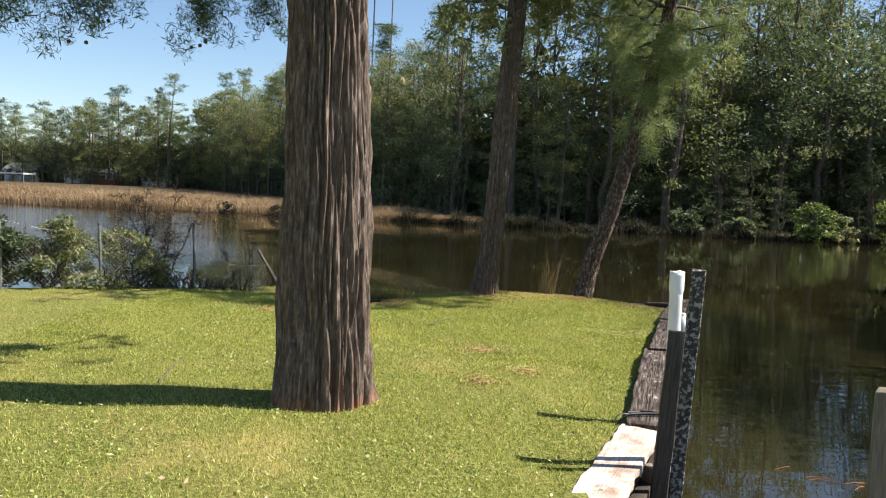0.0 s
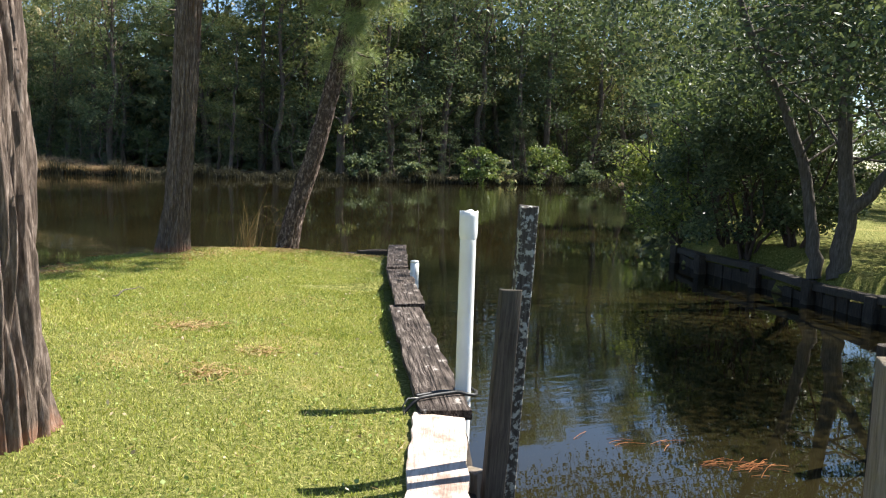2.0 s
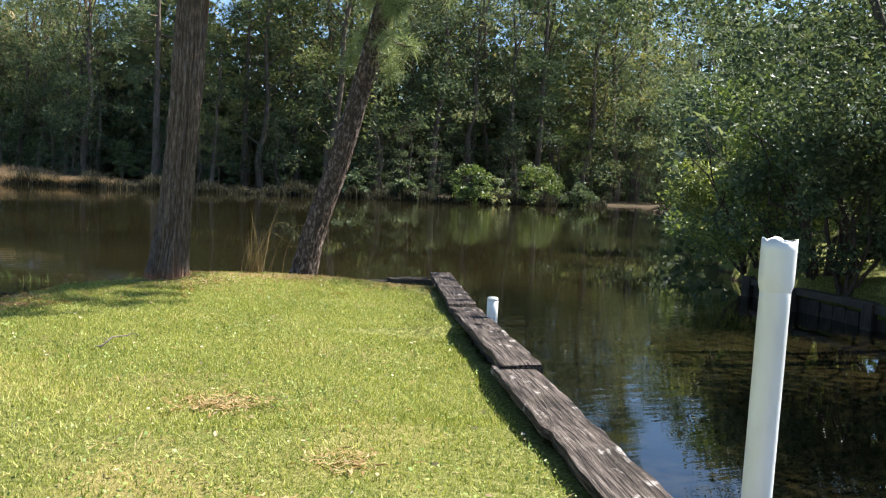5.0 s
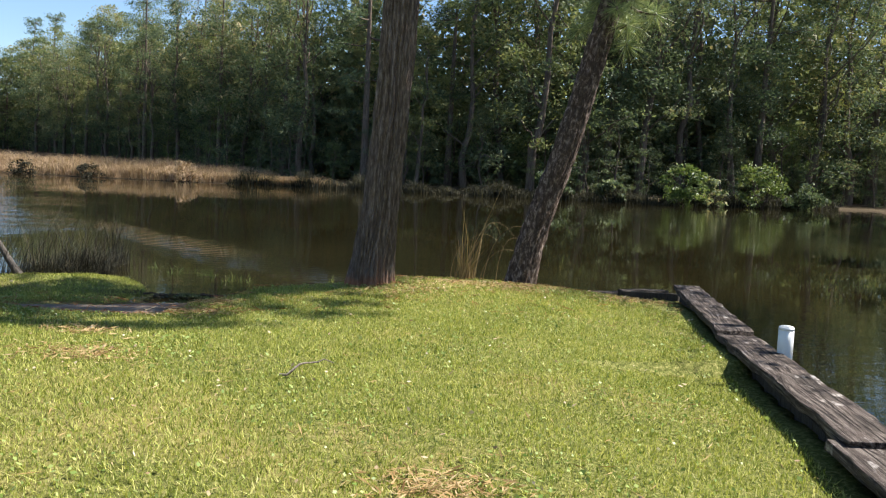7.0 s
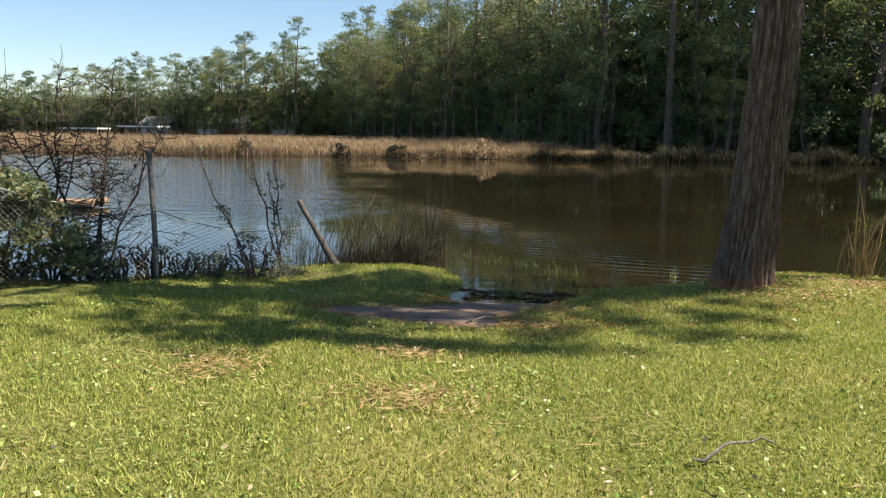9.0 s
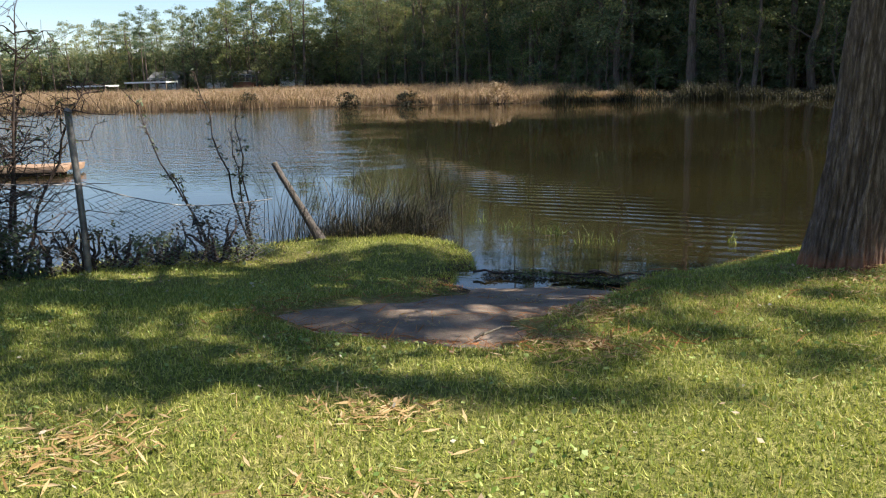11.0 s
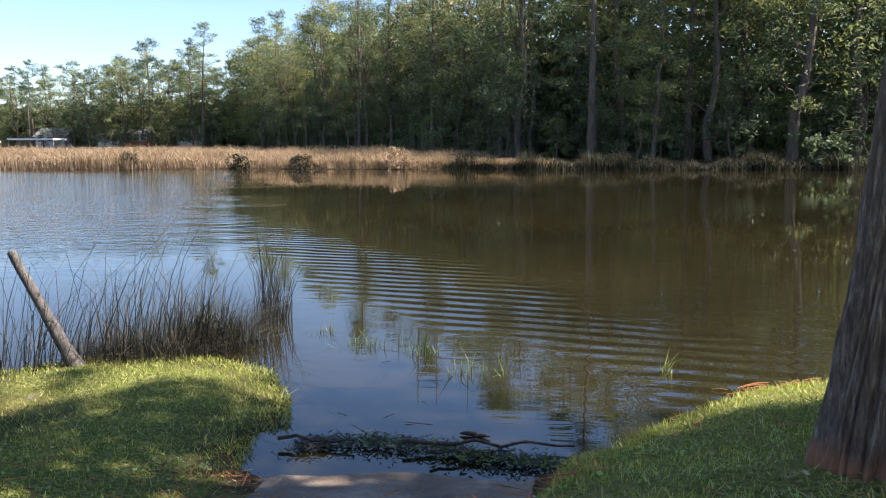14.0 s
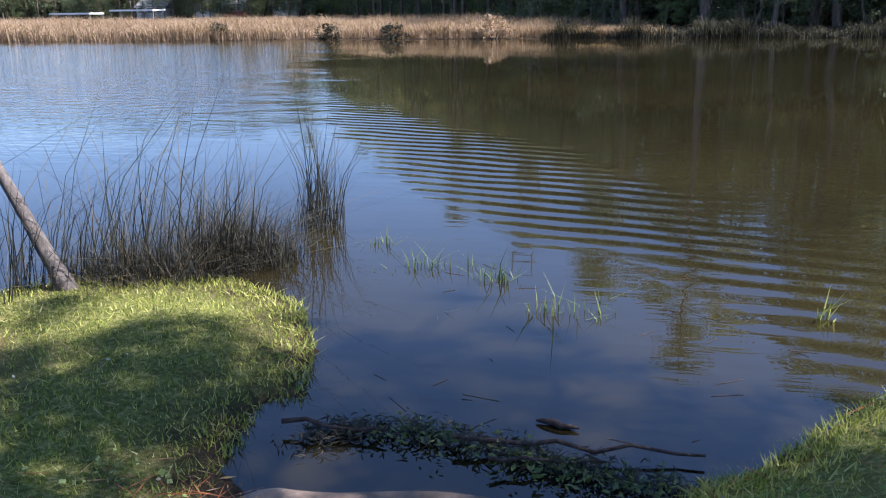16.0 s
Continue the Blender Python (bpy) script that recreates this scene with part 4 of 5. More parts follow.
z = np.where(low, height(x, y) + rng.uniform(0, 7, m), z)
v, f = leaves(np.stack([x, y, z], 1), 0.72, 0.46, 0.2)
tagged(new("deep_woods", fast_mesh("deep_woods", v, f, HARD_LEAF)), "dense dark green depth of the woods", "woods", kind="stuff")
m = 9000
x, y = rng.uniform(9, 34, m), rng.uniform(0, 1, m)
y = 14 + (x - 9) * 1.3 + 4 * y + 2
z = height(x, y) + rng.uniform(0, 1, m) ** 0.7 * (2.2 + 1.4 * np.sin(x * 0.9) + 0.16 * x)
v, f = leaves(np.stack([x + rng.uniform(4.5, 8, m), y, z], 1), 0.36, 0.2, 0.2)
tagged(new("bank_thicket", fast_mesh("bank_thicket", v, f, HARD_LEAF)), "dense green thicket along the creek bank", "thicket", kind="stuff")

# ---- marsh grass across the water ----
m = 64000
x = np.where(rng.uniform(0, 1, m) < 0.94, rng.uniform(-66, -2.2, m), -2.2 + np.abs(rng.normal(0, 1.6, m)))
front = np.interp(x, [q[0] for q in FAR[1:16]], [q[1] for q in FAR[1:16]])
y = front + np.abs(rng.normal(0, 1, m)) * np.interp(x, [-66, -8, 0, 24], [12, 7, 1.0, 0.5])
keep = (y < np.interp(x, EDGE_X, EDGE_Y) + 2)
x, y = x[keep], y[keep]
z = height(x, y)
hump = 1.0 + 0.22 * np.sin(x * 0.9) * np.sin(x * 0.37 + 1) + 0.15 * np.sin(y * 1.1)
v, f = blades(np.stack([x, y, z - 0.05], 1), np.interp(x, [-66, -4, 2, 24], [0.8, 0.72, 0.42, 0.3]) * hump, 0.036, 0.75)
tagged(new("marsh_grass", fast_mesh("marsh_grass", v, f, MARSH)), "tawny marsh grass along the far shore", "marsh grass", kind="stuff")
# brown sedge strip; its very low albedo also holds the trees' shade
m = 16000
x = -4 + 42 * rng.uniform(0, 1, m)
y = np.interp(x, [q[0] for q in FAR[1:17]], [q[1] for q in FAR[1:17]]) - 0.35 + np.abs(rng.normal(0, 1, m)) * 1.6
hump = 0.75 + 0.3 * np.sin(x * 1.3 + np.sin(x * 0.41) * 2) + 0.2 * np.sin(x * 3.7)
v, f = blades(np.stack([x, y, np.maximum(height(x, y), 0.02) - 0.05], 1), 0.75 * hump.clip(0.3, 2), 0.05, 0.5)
tagged(new("shore_sedge", fast_mesh("shore_sedge", v, f, SEDGE)), "dark brown sedge on the far shore, with tree shade in its colour", "sedge", kind="stuff")
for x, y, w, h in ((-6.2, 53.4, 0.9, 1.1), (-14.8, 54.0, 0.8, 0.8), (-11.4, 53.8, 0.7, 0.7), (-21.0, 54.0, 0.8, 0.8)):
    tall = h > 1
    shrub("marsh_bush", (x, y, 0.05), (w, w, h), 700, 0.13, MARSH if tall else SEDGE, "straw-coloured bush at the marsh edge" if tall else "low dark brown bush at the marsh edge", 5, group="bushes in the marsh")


# ---- bulkhead along the canal ----
BULK = thing("bulkhead", (1.5, 4.7, 0), "weathered timber bulkhead with plank cap between lawn and canal", "bulkhead", kind="structure")
ob0 = np.array([1.5, 4.7, 0])


def lay(name, a, b, width, thick, top_a, top_b, mat, parent, origin, label=""):
    """A plank from a to b, lying flat with its top at the given heights."""
    a, b = np.array([*a, top_a]), np.array([*b, top_b])
    L = np.linalg.norm(b - a)
    bm = timber((width, L, thick), 0.011, 24 if name == "cap_plank" else 9)
    if name == "cap_plank":
        for v in bm.verts:
            if abs(v.co.y) > L * 0.485:
                v.co.y += 0.07 * noise.noise(Vector((v.co.x * 38, v.co.z * 9, a[1] + v.co.y)))
            if abs(v.co.x) > width * 0.42:
                v.co.x += 0.02 * noise.noise(Vector((v.co.y * 5, v.co.x * 3, a[0])))
    ob = part(name, bm, mat, parent, label, True)
    d = Vector(b - a).normalized()
    ob.matrix_local = Matrix.Translation(Vector((a + b) / 2 - origin) - Vector((0, 0, thick / 2))) @ d.to_track_quat("Y", "Z").to_matrix().to_4x4()
    return ob


lay("cap_plank", (0.80, 3.0), (1.425, 4.52), 0.29, 0.05, 0.475, 0.50, PALE_WOOD, BULK, ob0, "sun-bleached pale plank")
lay("cap_plank", (1.46, 4.50), (2.33, 7.68), 0.29, 0.055, 0.52, 0.53, DARK_WOOD, BULK, ob0)
lay("cap_plank", (2.35, 7.56), (3.12, 10.15), 0.28, 0.055, 0.56, 0.52, DARK_WOOD, BULK, ob0)
lay("cap_plank", (3.08, 10.05), (3.98, 12.66), 0.27, 0.055, 0.555, 0.53, DARK_WOOD, BULK, ob0)
# upright sheeting boards behind the cap
line = np.array([(0.80, 3.0), (1.425, 4.55), (2.33, 7.68), (3.10, 10.15), (3.95, 12.7)])
acc = np.concatenate([[0], np.cumsum(np.hypot(*np.diff(line, axis=0).T))])
s = 0.1
while s < acc[-1]:
    x, y = np.interp(s, acc, line[:, 0]), np.interp(s, acc, line[:, 1])
    k = min(np.searchsorted(acc, s), len(line) - 1)
    d = line[k] - line[k - 1]
    ang = math.atan2(d[1], d[0])
    top = 0.45 + rng.normal(0, 0.004)
    ob = part("sheeting_board", timber((0.185, 0.045, 1.35), 0.006, 3), BLACK_WOOD, BULK, "", True)
    ob.matrix_local = pose(x - ob0[0], y - ob0[1], top - 0.675, 0, 0, math.degrees(ang))
    s += 0.195
# wale and end boards
for (a, b) in (((0.98, 3.0), (1.58, 4.55)), ((1.60, 4.6), (2.45, 7.7)), ((2.46, 7.7), (3.22, 10.2)), ((3.22, 10.2), (4.08, 12.7))):
    lay("wale", a, b, 0.09, 0.14, 0.33, 0.33, BLACK_WOOD, BULK, ob0)
lay("end_board", (3.95, 12.74), (3.55, 13.3), 0.06, 0.3, 0.42, 0.36, BLACK_WOOD, BULK, ob0)

# sunken planks off the corner
for a, b, h in (((3.28, 13.78), (4.36, 14.0), 0.27), ((3.6, 13.55), (4.2, 13.6), 0.34), ((2.9, 14.05), (3.5, 13.95), 0.2)):
    t = thing("sunken_plank", (*a, 0), "black waterlogged plank lying off the bulkhead corner", "plank", "sunken planks")
    lay("board", a, b, 0.14, 0.2, h, h, BLACK_WOOD, t, np.array([*a, 0]))


def upright(name, foot, top, size, mat, label, category, group="", wear=0.006, ob_label=""):
    """A leaning square post from its foot to its top."""
    foot, top = Vector(foot), Vector(top)
    L = (top - foot).length
    ob = part(name, timber((size[0], size[1], L), wear, 8), mat, None, "", True)
    ob.matrix_basis = Matrix.Translation((foot + top) / 2) @ (top - foot).to_track_quat("Z", "Y").to_matrix().to_4x4()
    return tagged(ob, label, category, group)


upright("mooring_post", (1.46, 3.82, -0.8), (1.55, 3.80, 1.73), (0.07, 0.085), LICHEN_WOOD, "tall dark timber post spotted with pale lichen", "post", "posts in the canal")
upright("mooring_post", (1.30, 3.66, -0.8), (1.392, 3.65, 1.36), (0.05, 0.10), BOARD_WOOD, "tall dark board post leaning beside the bulkhead", "post", "posts in the canal")
upright("mooring_post", (1.36, 3.84, -0.8), (1.345, 3.86, 0.43), (0.09, 0.09), POST_WOOD, "short cut-off timber post against the bulkhead", "post", "posts in the canal")
upright("mooring_post", (1.86, 2.02, -0.8), (1.845, 2.0, 1.40), (0.10, 0.10), POST_WOOD, "grey split square post standing in the canal", "post", "posts in the canal")


def round_post(name, foot, top, r, mat, label, category, group="", seg=14):
    P = np.linspace(foot, top, 12)
    v, f = tube(P, r * (1 + 0.03 * rng.normal(size=12)), seg)
    bm = bmesh.new()
    vs = [bm.verts.new(q) for q in v - np.asarray(foot)]
    for q in f:
        bm.faces.new([vs[k] for k in q])
    bm.faces.new(vs[-seg:])
    bm.normal_update()
    ob = part(name, bm, mat, None, "", False)
    ob.location = foot
    return tagged(ob, label, category, group)


round_post("dock_post", (4.33, 4.05, -0.8), (4.31, 4.03, 0.85), 0.062, BLACK_WOOD, "dark round piling standing in the canal", "post", "posts in the canal")
round_post("dock_post", (5.9, 3.6, -0.8), (5.9, 3.6, 0.82), 0.062, BLACK_WOOD, "dark round piling standing in the canal", "post", "posts in the canal")
DOCK = thing("dock_rail", (4.4, 4.0, 0), "weathered horizontal rail bolted between pilings", "rail")
lay("rail", (4.36, 3.98), (6.0, 3.55), 0.05, 0.14, 0.74, 0.74, POST_WOOD, DOCK, np.array([4.4, 4.0, 0]))


def pipe(name, foot, top, r, label, collar):
    """A white plastic pipe with a hollow, chipped top."""
    ob = thing(name, foot, label, "pipe", "white pipes")
    P = np.linspace(foot, top, 14) - np.asarray(foot)
    d = P[-1] / np.linalg.norm(P[-1])
    seg = 24
    v, f = tube(P, np.full(14, r), seg)
    vi, fi = tube(P, np.full(14, r * 0.9), seg)
    rim = np.arange(seg) + 13 * seg
    ring = np.stack([rim, np.roll(rim, -1), np.roll(rim, -1) + len(v), rim + len(v)], 1)
    child("tube", fast_mesh("tube", np.concatenate([v, vi]), np.concatenate([f, fi[:, ::-1] + len(v), ring]), WHITE_PVC, True), ob)
    if collar:
        n_ = 7
        Q = np.stack([P[-1] - d * 0.15 + d * 0.165 * k / (n_ - 1) for k in range(n_)])
        v, f = tube(Q, np.array([r * 1.02, r * 1.14, r * 1.15, r * 1.15, r * 1.15, r * 1.15, r * 1.14]), seg)
        v[-seg:, 2] += 0.012 * np.sin(np.arange(seg) * 0.9) * (np.arange(seg) % 7 < 4)
        vi, fi = tube(Q, np.full(n_, r * 0.98), seg)
        rim = np.arange(seg) + (n_ - 1) * seg
        ring = np.stack([rim, np.roll(rim, -1), np.roll(rim, -1) + len(v), rim + len(v)], 1)
        child("collar", fast_mesh("collar", np.concatenate([v, vi]), np.concatenate([f, fi[:, ::-1] + len(v), ring]), WHITE_PVC, True), ob, "chipped pipe collar")
    return ob


pipe("white_pipe", (1.725, 4.86, -0.8), (1.70, 4.83, 1.615), 0.049, "tall white plastic pipe strapped upright to the bulkhead", True)
ob = pipe("white_pipe", (3.085, 9.40, -0.8), (3.075, 9.42, 0.69), 0.05, "short white plastic pipe standing beside the bulkhead", False)
bm = bmesh.new()
bmesh.ops.create_cone(bm, cap_ends=True, segments=24, radius1=0.054, radius2=0.046, depth=0.03, matrix=Matrix.Translation((-0.01, 0.02, 1.50)))
bmesh.ops.bevel(bm, geom=list(bm.edges), offset=0.006, segments=2, affect="EDGES")
part("cap", bm, WHITE_PVC, ob, "rounded white cap", True)

# strap round the pipe and across the cap plank
strap = thing("strap", (1.5, 4.72, 0.53), "black rubber strap tied over the cap plank and pipe", "strap")
P = np.array([(-0.22, -0.02, -0.06), (-0.165, -0.01, -0.01), (-0.12, 0, 0.012), (0.0, 0.03, 0.014), (0.14, 0.05, 0.014), (0.2, 0.02, 0.0), (0.255, 0.03, -0.01), (0.292, 0.1, -0.01), (0.285, 0.19, -0.01), (0.2, 0.21, -0.01), (0.15, 0.12, -0.005), (0.05, 0.09, 0.012), (-0.13, 0.03, 0.016)])
child("band", fast_mesh("band", *tube(spline(P, np.linspace(0, 1, 50)), 0.011, 6), BLACK, True), strap)
child("tail", fast_mesh("tail", *tube(np.array([(-0.12, 0, 0.012), (-0.2, -0.02, 0.02), (-0.235, -0.03, -0.02), (-0.225, -0.03, -0.07)]), 0.005, 5), STEEL, True), strap, "loose pale cord end")

# ---- opposite bank: low timber wall ----
OPP = thing("bulkhead", (8.0, 8.6, 0), "old low timber bulkhead on the canal's far bank", "bulkhead", kind="structure")
opp0 = np.array([8.0, 8.6, 0])
rl = np.array([(8.28, 2.0), (8.28, 3.6), (8.3, 5.0), (8.42, 6.4), (8.63, 7.66), (8.9, 8.93), (9.27, 10.34), (9.42, 11.8), (9.95, 13.2)])
for k, (a, b) in enumerate(zip(rl[:-1], rl[1:])):
    d = (b - a) / np.linalg.norm(b - a)
    off = np.array([-d[1], d[0]]) * 0.05
    sag = 0.40 + 0.03 * math.sin(k * 2.3)
    lay("beam", a + off, b + off, 0.19, 0.1, sag, 0.40 + 0.03 * math.sin(k * 2.3 + 1.2), BOARD_WOOD, OPP, opp0, "mossy grey cap beam")
    n_ = int(np.linalg.norm(b - a) / 0.24)
    for q in range(n_):
        x, y = a + off + (b - a) * (q + 0.5) / n_
        ob = part("sheeting_board", timber((0.225, 0.045, 1.15), 0.012, 3), BLACK_WOOD, OPP, "", True)
        ob.matrix_local = pose(x - opp0[0] + rng.normal(0, 0.012), y - opp0[1], sag - 0.13 - 0.575 - abs(rng.normal(0, 0.03)), 0, rng.normal(0, 1.2), math.degrees(math.atan2(d[1], d[0])) + rng.normal(0, 2))
for x, y in rl[2:]:
    ob = part("pile", timber((0.15, 0.15, 1.3), 0.014, 3), BLACK_WOOD, OPP, "", True)
    ob.matrix_local = pose(x - 0.16 - opp0[0], y - opp0[1], -0.24 + rng.normal(0, 0.04), 0, rng.normal(0, 2), rng.uniform(-9, 9))

# ---- chain-link fence ----
FENCE = thing("chain_link_fence", (-4.5, 13.06, 0.2), "sagging rusty chain-link fence overgrown with vines at the shore", "fence", kind="structure")
f0 = np.array([-4.5, 13.06, 0.2])
fx = [(-8.2, 9.0), (-6.6, 10.6), (-5.55, 11.6), (-4.5, 13.06), (-3.4, 13.9)]
for k, (x, y) in enumerate(fx[:4]):
    z = hz(x, y)
    P = np.array([(x, y, z - 0.3), (x, y, z + 0.5), (x - 0.05, y + 0.04, 1.40)]) - f0
    v, f = tube(spline(P, np.linspace(0, 1, 6)), 0.024, 10)
    post = child("post", fast_mesh("post", v, f, STEEL, True), FENCE)
    bm = bmesh.new()
    bmesh.ops.create_uvsphere(bm, u_segments=10, v_segments=6, radius=0.028, matrix=Matrix.Translation(P[-1]))
    part("cap", bm, STEEL, post)
for (a, b), (ha, hb) in zip(zip(fx[:-1], fx[1:]), ((1.0, 1.0), (1.0, 0.95), (0.95, 0.62), (0.62, 0.5))):
    a, b = np.array(a), np.array(b)
    L = np.linalg.norm(b - a)
    za, zb = hz(*a), max(hz(*b), 0.05)
    wires = []

    def on(s, h):
        q = a + (b - a) * s / L
        top = ha + (hb - ha) * s / L - 0.10 * math.sin(math.pi * s / L)
        wave = 0.02 * math.sin(s * 5)
        return np.array([q[0] + wave, q[1], za + (zb - za) * s / L + 0.03 + h * top]) - f0
    step = 0.062
    for s in np.arange(-0.9, L + 0.9, step):
        for sg in (1, -1):
            pts = [(s + sg * u * 0.9, u) for u in np.linspace(0, 1, 7)]
            pts = [on(q, u) for q, u in pts if 0 <= q <= L]
            if len(pts) > 1:
                wires.append(tube(np.array(pts), 0.0022, 3))
    wires.append(tube(np.array([on(s, 1.0) for s in np.linspace(0, L, 9)]), 0.004, 4))
    v, f = joined(wires)
    child("mesh_panel", fast_mesh("mesh_panel", v, f, STEEL), FENCE, "thin rusty diamond wire mesh")

# overgrowth along the fence
for x, y, s, c, l, lab in ((-9.6, 8.6, (1.1, 0.8, 1.35), 10000, 0.075, "dense leafy shrub growing through the fence"),
                           (-8.3, 9.7, (1.0, 0.7, 1.25), 10000, 0.07, "dense leafy shrub growing through the fence"),
                           (-7.2, 10.7, (0.9, 0.7, 1.15), 9000, 0.065, "dense leafy shrub growing through the fence"),
                           (-6.3, 11.5, (0.8, 0.6, 1.1), 8000, 0.06, "dense leafy shrub growing through the fence"),
                           (-5.5, 12.3, (0.7, 0.5, 0.9), 6000, 0.05, "ragged leafy shrub growing through the fence"),
                           (-4.95, 12.75, (0.4, 0.35, 0.4), 1500, 0.04, "low weeds round the fence post"),
                           (-4.2, 13.45, (0.4, 0.3, 0.25), 800, 0.032, "low weeds along the fence"),
                           (-3.75, 13.9, (0.35, 0.25, 0.2), 700, 0.03, "low weeds along the fence")):
    shrub("fence_shrub", (x, y, hz(x, y) - 0.02), s, c, l, HARD_LEAF, lab, 7, group="shrubs along the fence")


for k in range(9):
    u = k / 11
    x, y = np.interp(u, [0, 0.55, 1], [-5.6, -4.35, -3.2]) + rng.normal(0, 0.06), np.interp(u, [0, 0.55, 1], [12.25, 13.35, 14.55]) + rng.normal(0, 0.05)
    shrub("shore_weed", (x, y, hz(x, y) - 0.02), (rng.uniform(0.26, 0.4), 0.24, rng.uniform(0.22, 0.42)), 300, 0.03, SEDGE if k % 3 else HARD_LEAF, "dark tangled weeds matted along the sagging fence", 10, clumps=14, group="weeds along the fence", category="weeds")


def bare_plant(name, foot, tips, r, label, category, leafy, twigs=26, leaf=0.035, twig_len=0.35):
    """A nearly bare stem with crooked side twigs and a few leaves."""
    ob = thing(name, foot, label, category)
    br, lv = [], []
    for tip in tips:
        P = limb((0, 0, -0.1), np.asarray(tip) - np.asarray(foot), -0.05, 0.3 if r > 0.02 else 0.1, 10)
        br.append(tube(P, np.linspace(r, r * 0.25, 10), 6))
        for k in range(twigs):
            s = rng.uniform(0.2, 1)
            c = spline(P, np.array([s]))[0]
            d = rng.normal(size=3)
            d[2] = abs(d[2]) * 0.5 - 0.05
            d *= twig_len * rng.uniform(0.4, 1.3) * (1.2 - 0.7 * s) / np.linalg.norm(d)
            Q = limb(c, c + d, 0, 0.4, 5)
            br.append(tube(Q, np.linspace(r * 0.35, 0.002, 5), 4))
            for q in range(2):
                e = spline(Q, np.array([rng.uniform(0.4, 1)]))[0]
                g = e + rng.normal(0, twig_len * 0.3, 3)
                br.append(tube(np.array([e, (e + g) / 2 + rng.normal(0, 0.01, 3), g]), [0.003, 0.002, 0.0015], 3))
            lv.append(spline(Q, rng.uniform(0.3, 1, leafy)) + rng.normal(0, 0.02, (leafy, 3)))
    child("tangle", fast_mesh("branches", *joined(br), TWIG, True), ob)
    if leafy:
        child("leaves", fast_mesh("leaves", *leaves(np.concatenate(lv), leaf, leaf * 0.45), HARD_LEAF), ob)
    return ob


bare_plant("bare_shrub", (-5.0, 12.92, 0.25), [(-4.85, 13.05, 2.0), (-5.4, 12.7, 1.75), (-4.5, 13.3, 1.65), (-5.0, 13.2, 1.5), (-5.6, 12.4, 1.9)], 0.017, "nearly bare crooked shrub tree behind the fence", "shrub", 2, 34, 0.032, 0.5)
bare_plant("bare_shrub", (-5.35, 12.75, 0.25), [(-5.1, 12.9, 1.6), (-5.75, 12.6, 1.5), (-4.9, 13.15, 1.25), (-5.3, 12.95, 2.1)], 0.014, "twiggy half-bare shrub tangled through the fence", "shrub", 3, 30, 0.03, 0.42)
bare_plant("briar", (-3.93, 13.95, 0.2), [(-4.45, 13.65, 1.55), (-4.2, 13.8, 0.9)], 0.012, "thin leaning bare briar stem beside the fence", "stem", 3, 22, 0.03, 0.09)
bare_plant("briar", (-3.75, 14.28, 0.15), [(-4.07, 14.12, 1.65), (-3.75, 14.15, 1.35), (-3.9, 14.3, 1.2)], 0.012, "thin leaning bare briar stem beside the fence", "stem", 3, 22, 0.03, 0.09)

# ---- rushes and wrack at the ramp ----
def afloat(name, me):
    ob = new(name, me)
    ob.location.z = WZ
    return ob


def rush_clump(name, at, rx, ry, n_, h, wdt, mat, label, lean=0.25, kind=""):
    a, q = rng.uniform(0, 2 * np.pi, n_), np.sqrt(rng.uniform(0, 1, n_))
    P = np.stack([rx * q * np.cos(a), ry * q * np.sin(a), np.full(n_, -0.08)], 1)
    hh = h * (0.45 + 0.55 * (1 - q ** 2)) * rng.uniform(0.5, 1.15, n_)
    v, f = blades(P, hh, wdt, lean, 0.6)
    sway = np.repeat(rng.normal(0.3 if h > 0.8 and lean > 0.3 else 0.15, 0.28, n_), 5)
    v[:, 0] += sway * np.maximum(v[:, 2], 0) ** 1.4
    ob = new(name, fast_mesh(name, v, f, mat))
    ob.location = (at[0], at[1], at[2] + (WZ if at[2] < 0.1 else 0))
    return tagged(ob, label, "rushes", "rushes at the ramp", kind)


for x, y, rx, ry, n_, h, ln, mt, lab in (
        (-3.4, 15.2, 0.42, 0.3, 110, 1.35, 0.4, RUSH, "tall dark rushes at the water's edge"),
        (-3.1, 15.45, 0.4, 0.3, 150, 1.1, 0.5, RUSH, "tall dark rushes at the water's edge"),
        (-2.85, 15.7, 0.34, 0.3, 200, 0.85, 0.6, RUSH, "tall dark rushes at the water's edge"),
        (-3.75, 14.85, 0.3, 0.3, 110, 1.15, 0.4, RUSH, "tall dark rushes at the water's edge"),
        (-3.15, 15.3, 0.5, 0.3, 1500, 0.42, 0.9, RUSH, "matted dark sedge under the rushes"),
        (-2.78, 15.75, 0.36, 0.28, 1300, 0.5, 0.8, RUSH, "matted dark sedge under the rushes"),
        (-3.2, 15.05, 0.5, 0.22, 220, 0.24, 0.9, DRY_REED, "matted straw-coloured sedge under the rushes"),
        (-2.57, 16.6, 0.16, 0.16, 150, 1.05, 0.16, RUSH, "slender upright rush tuft standing in the water"),
        (-2.6, 16.5, 0.2, 0.18, 110, 0.5, 0.35, RUSH, "slender upright rush tuft standing in the water")):
    rush_clump("rush_clump", (x, y, 0.0), rx, ry, n_, h, 0.0055, mt, lab, ln)
P = limb((-3.30, 14.94, 0.0), (-3.85, 15.13, 0.82), 0, 0.03, 8) - np.array([-3.30, 14.94, 0])
log = thing("leaning_log", (-3.30, 14.94, 0), "broken grey log leaning out of the rushes", "log")
child("wood", fast_mesh("wood", *tube(P, np.linspace(0.046, 0.03, 8) * (1 + 0.1 * rng.normal(size=8)), 9), OAK_BARK, True), log)
